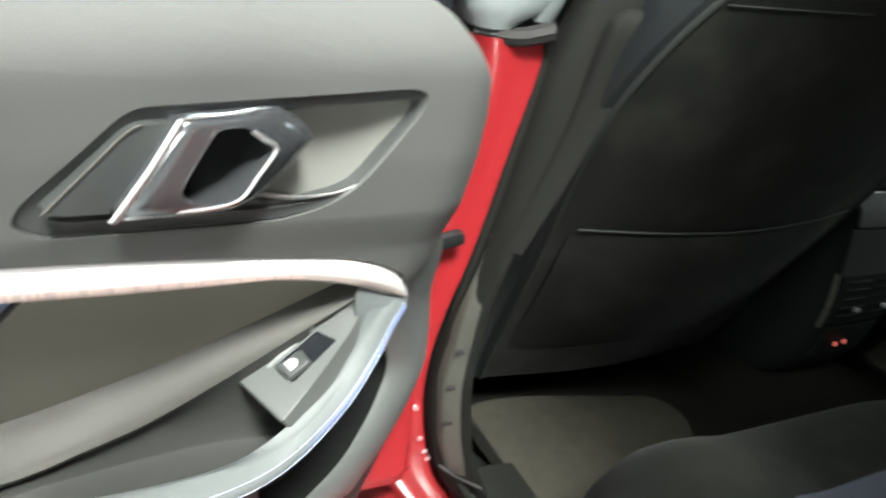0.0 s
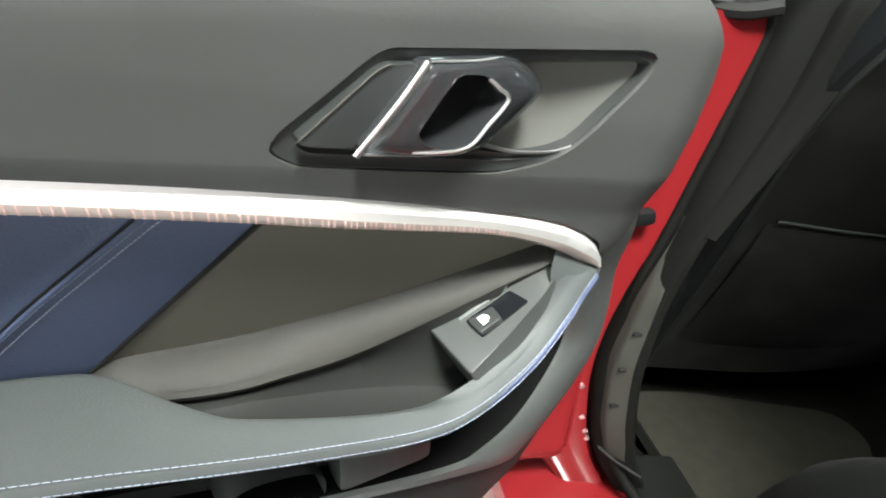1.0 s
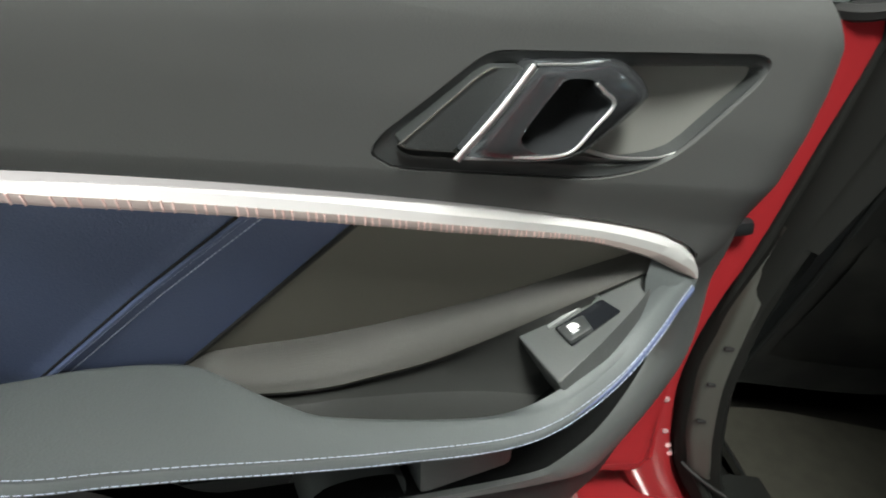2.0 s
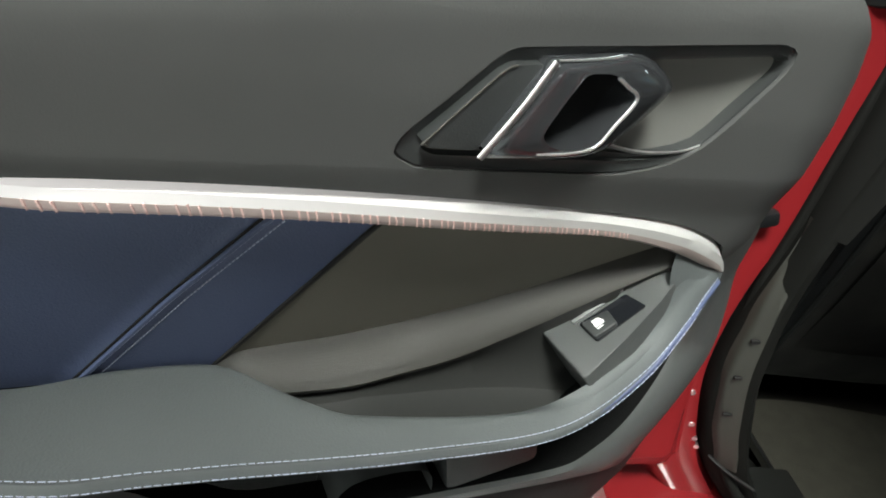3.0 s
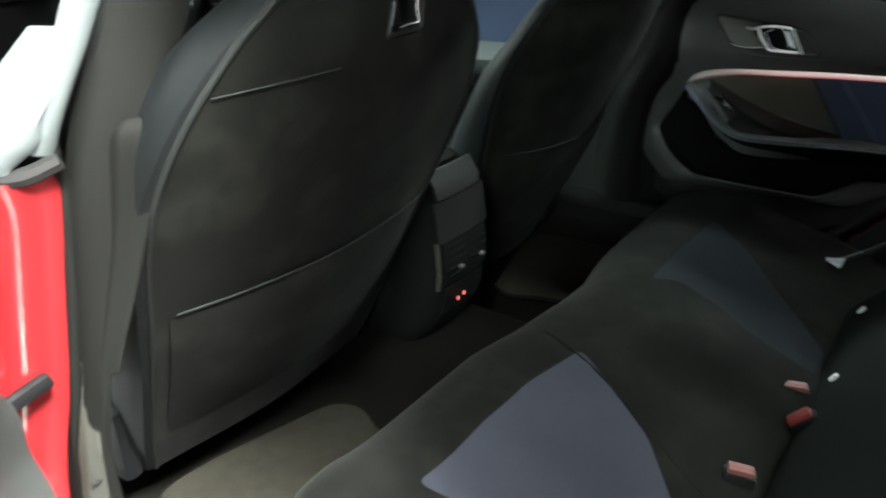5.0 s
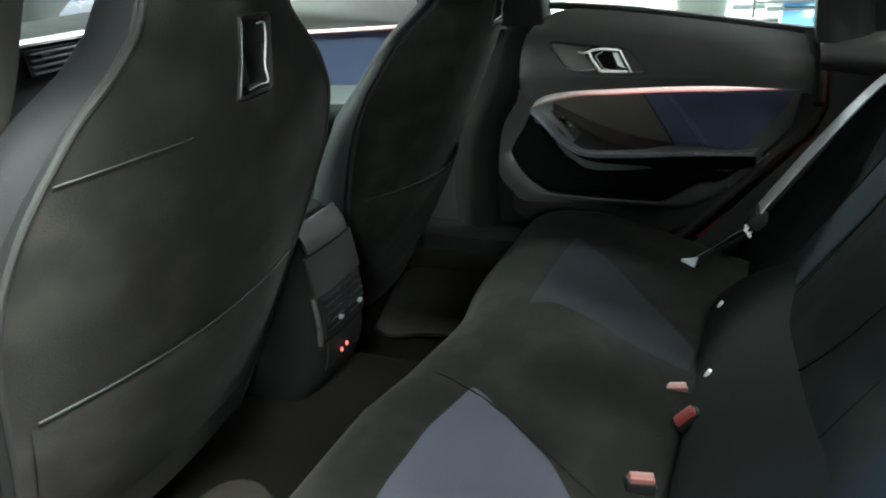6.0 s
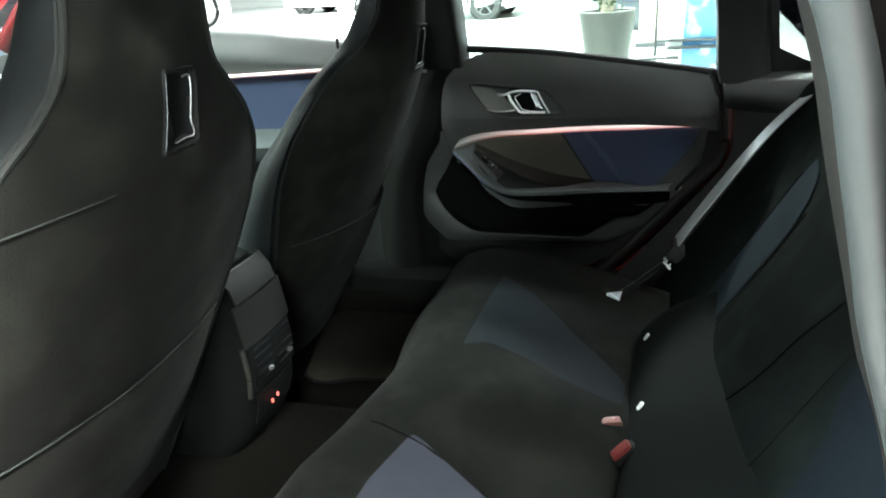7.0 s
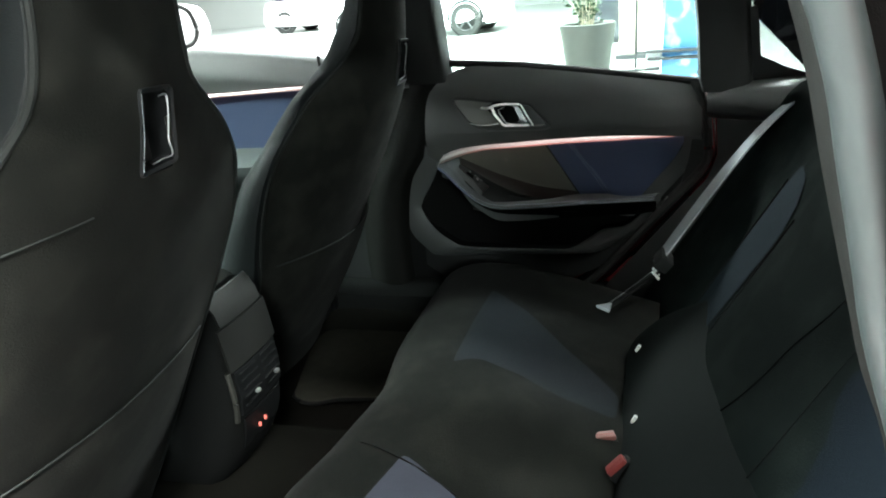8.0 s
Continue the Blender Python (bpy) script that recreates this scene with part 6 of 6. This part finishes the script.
def buckle(x, y, z, yaw, tilt, faded):
    bk = thing("belt_buckle", "black belt buckle with a %s red release button" % ("faded" if faded else "dark"), "belt buckle", (x, y, z - 0.03), "belt buckles")
    m = Matrix.Rotation(yaw, 4, "Z") @ Matrix.Rotation(tilt, 4, "X")
    mid = Vector((x, y, z))
    part("body", box(mid + m @ V(0, 0, -0.022), (0.022, 0.037, 0.042), 0.006, m), M_SLOT, bk)
    button = part("release_button", box(mid + m @ V(0, 0, 0.0005), (0.016, 0.03, 0.009), 0.003, m), M_PINKPLASTIC if faded else M_REDPLASTIC, bk, "red release button")
    part("button_groove", box(mid + m @ V(0.0005, 0, 0.0045), (0.0022, 0.027, 0.0016), 0.0005, m), M_REDPLASTIC, button)


buckle(0.528, -0.103, 0.588, -1.25, 0.0, True)
buckle(0.548, -0.171, 0.592, -1.25, 0.75, False)
buckle(0.513, -0.286, 0.574, -1.25, -0.1, True)
for x, y, z in ((0.566, 0.132, 0.604), (0.567, -0.080, 0.605)):
    solo("anchor_tag", box((x, y, z), (0.005, 0.006, 0.013), 0.0015, Matrix.Rotation(0.5, 4, "Y")), M_TAG, "small white child-seat anchor tag on the backrest", "tag", "", "anchor tags")


# ---- what stands round the car ----
def planter(x, y):
    p = thing("planter", "tall tapered grey planter with a leafy green plant", "planter", (x, y, 0))
    prof = [(0.0, 0.0), (0.17, 0.0), (0.18, 0.02), (0.215, 0.3), (0.262, 0.66), (0.265, 0.69), (0.255, 0.70), (0.235, 0.69), (0.225, 0.64), (0.0, 0.63)]
    rows = [[V(x + r * math.cos(a), y + r * math.sin(a), z) for a in [2 * math.pi * k / 40 for k in range(40)]] for r, z in prof[1:-1]]
    part("pot", sheet(rows, True, True), M_POT, p, "grey glazed tapered pot")
    part("soil", sheet([[V(x + r * math.cos(a), y + r * math.sin(a), 0.645) for a in [2 * math.pi * k / 20 for k in range(20)]] for r in (0.005, 0.22)], True), M_SOIL, p)
    rng = random.Random(4)
    leaves, stems = bmesh.new(), []
    for s in range(16):
        a, lean = rng.uniform(0, 6.28), rng.uniform(0.05, 0.3)
        h = rng.uniform(0.3, 0.8)
        line = spline([(x + 0.05 * math.cos(a), y + 0.05 * math.sin(a), 0.64), (x + lean * 0.5 * math.cos(a), y + lean * 0.5 * math.sin(a), 0.64 + h * 0.6), (x + lean * math.cos(a), y + lean * math.sin(a), 0.64 + h)], 16)
        stems.append(tube(line, 0.006, 10, 5))
        for q in range(3, 16):
            for _ in range(3):
                c = line[q] + V(rng.gauss(0, 0.03), rng.gauss(0, 0.03), rng.gauss(0, 0.02))
                d = V(rng.gauss(0, 1), rng.gauss(0, 1), rng.gauss(0.3, 0.5)).normalized() * rng.uniform(0.035, 0.06)
                w = d.cross(V(rng.gauss(0, 1), rng.gauss(0, 1), 1)).normalized() * 0.016
                vs = [leaves.verts.new(q2) for q2 in (c, c + d * 0.5 + w, c + d, c + d * 0.5 - w)]
                leaves.faces.new(vs)
    part("stems", join(*stems), M_WOOD, p)
    part("leaves", leaves, M_LEAF, p, "small green leaves")


planter(-0.09, 6.45)


def parked_car(x, y, turn, paint, label):
    m = pose(x, y, 0, 0, 0, turn)
    XF[0] = m
    car = thing("car", label, "car", (0, 0, 0), "cars in the showroom")
    prof = [(-2.2, 0.25, 0.55, 0.7), (-2.15, 0.22, 0.72, 0.84), (-1.6, 0.2, 0.86, 0.89), (-0.95, 0.2, 0.95, 0.9), (0.9, 0.2, 0.98, 0.9), (1.6, 0.22, 1.0, 0.89), (2.05, 0.25, 0.95, 0.84), (2.15, 0.3, 0.7, 0.74)]
    secs = [[V(a, -w, zb), V(a, -w - 0.02, (zb + zt) / 2), V(a, -w * 0.95, zt - 0.05), V(a, -w * 0.7, zt), V(a, 0, zt + 0.03), V(a, w * 0.7, zt), V(a, w * 0.95, zt - 0.05), V(a, w + 0.02, (zb + zt) / 2), V(a, w, zb)] for a, zb, zt, w in prof]
    part("body", loft(secs, 40, 30, True, True), paint, car)
    cab = [[V(a, -w, 0.94), V(a, -w * 0.98, z0), V(a, -w * 0.8, z), V(a, 0, z + 0.03), V(a, w * 0.8, z), V(a, w * 0.98, z0), V(a, w, 0.94)] for a, z0, z, w in ((-1.0, 0.95, 0.96, 0.78), (-0.55, 1.12, 1.2, 0.76), (-0.1, 1.25, 1.4, 0.73), (0.6, 1.27, 1.43, 0.72), (1.2, 1.2, 1.33, 0.7), (1.75, 1.02, 1.05, 0.7))]
    part("cabin_glass", loft(cab, 30, 24), M_GLOSS, car, "dark tinted cabin glass")
    part("roof", loft([[p + V(0, 0, 0.012) for p in s[2:5]] for s in cab[2:5]], 14, 12), paint, car)
    part("rocker", box((0, 0, 0.24), (3.6, 1.78, 0.1), 0.03), M_DARK, car, "dark lower cladding")
    part("bumper", box((-2.12, 0, 0.42), (0.16, 1.5, 0.2), 0.04), M_DARK, car)
    for a in (-1.35, 1.35):
        for s in (-1, 1):
            road_wheel(car, a, s)
    for s in (-1, 1):
        part("headlight", box((-2.08, s * 0.6, 0.68), (0.14, 0.3, 0.1), 0.03), M_RIM, car, "clear headlight")
        part("mirror", box((-0.75, s * 0.98, 1.0), (0.12, 0.2, 0.13), 0.04), paint, car)
    XF[0] = None


parked_car(-4.9, 16.4, 0, M_WHITEPAINT, "white parked car with dark wheels on the showroom floor")
parked_car(-9.7, 22.5, 180, M_WHITEPAINT, "white parked car with dark lower cladding, far off")
parked_car(-7.2, -0.95, 0, M_RED, "glossy red parked car on the showroom floor")
parked_car(-5.6, 3.2, 80, M_DARKPAINT, "dark parked car on the showroom floor")


def display_stand(x, y):
    d = thing("display_stand", "blue printed display panel on a dark metal stand", "display stand", (x, y, 0))
    part("panel", box((x + 0.24, y + 0.02, 0.85), (0.36, 0.04, 1.6), 0.008, Matrix.Rotation(0.05, 4, "Y")), M_POSTER, d, "blue printed panel")
    part("side_panel", box((x - 0.03, y + 0.04, 0.9), (0.12, 0.03, 1.7), 0.006), M_WHITEPAINT, d, "white side panel")
    part("post", tube([(x - 0.18, y, 0.02), (x - 0.15, y, 1.9)], 0.012, 4, 8), M_METAL, d, "dark metal post")
    for z, a, b in ((0.50, -0.16, 0.32), (0.44, -0.08, 0.42), (0.36, -0.3, 0.02)):
        part("shelf", box((x + (a + b) / 2, y - 0.08, z), (b - a, 0.12, 0.018), 0.004), M_METAL, d, "dark metal shelf")
    part("base", box((x, y, 0.012), (0.7, 0.35, 0.024), 0.005), M_METAL, d)


display_stand(0.56, 5.6)
board = thing("display_board", "pale wooden display board standing on the floor", "display board", (0.25, 9.5, 0))
part("board", box((0.3, 9.5, 1.0), (0.5, 0.04, 1.9), 0.01), M_WOOD, board)
part("foot", box((0.3, 9.5, 0.03), (0.6, 0.3, 0.06), 0.01), M_METAL, board)
cabinet = thing("low_cabinet", "dark low cabinet by the far display", "cabinet", (-0.3, 12.0, 0))
part("body", box((-0.3, 12.0, 0.4), (0.7, 0.5, 0.7), 0.01), M_DARKPAINT, cabinet)
part("plinth", box((-0.3, 12.0, 0.03), (0.66, 0.46, 0.06), 0.005), M_METAL, cabinet)


def door_mirror():
    mir = thing("door_mirror", "white-backed door mirror with a dark rim outside the window", "mirror", (-0.72, 0.93, 1.02))
    o = [(0.0, 0.02), (0.12, 0.015), (0.146, 0.05), (0.13, 0.12), (0.05, 0.14), (-0.03, 0.115)]
    part("housing", prism(rounded(o, 0.03), lambda a, b, c: V(-0.83 + a, 0.92 + a * 0.2 + c, 1.07 + b), 0.07, 0.015), M_WHITEPAINT, mir)
    part("rim", tube([V(-0.83 + a, 0.919 + a * 0.2, 1.07 + b) for a, b in rounded(o, 0.03)], 0.006, 60, 6), M_RUBBER, mir)
    part("stem", tube([(-0.72, 0.86, 1.03), (-0.74, 0.93, 1.08)], 0.02, 6, 8), M_DARK, mir)


door_mirror()
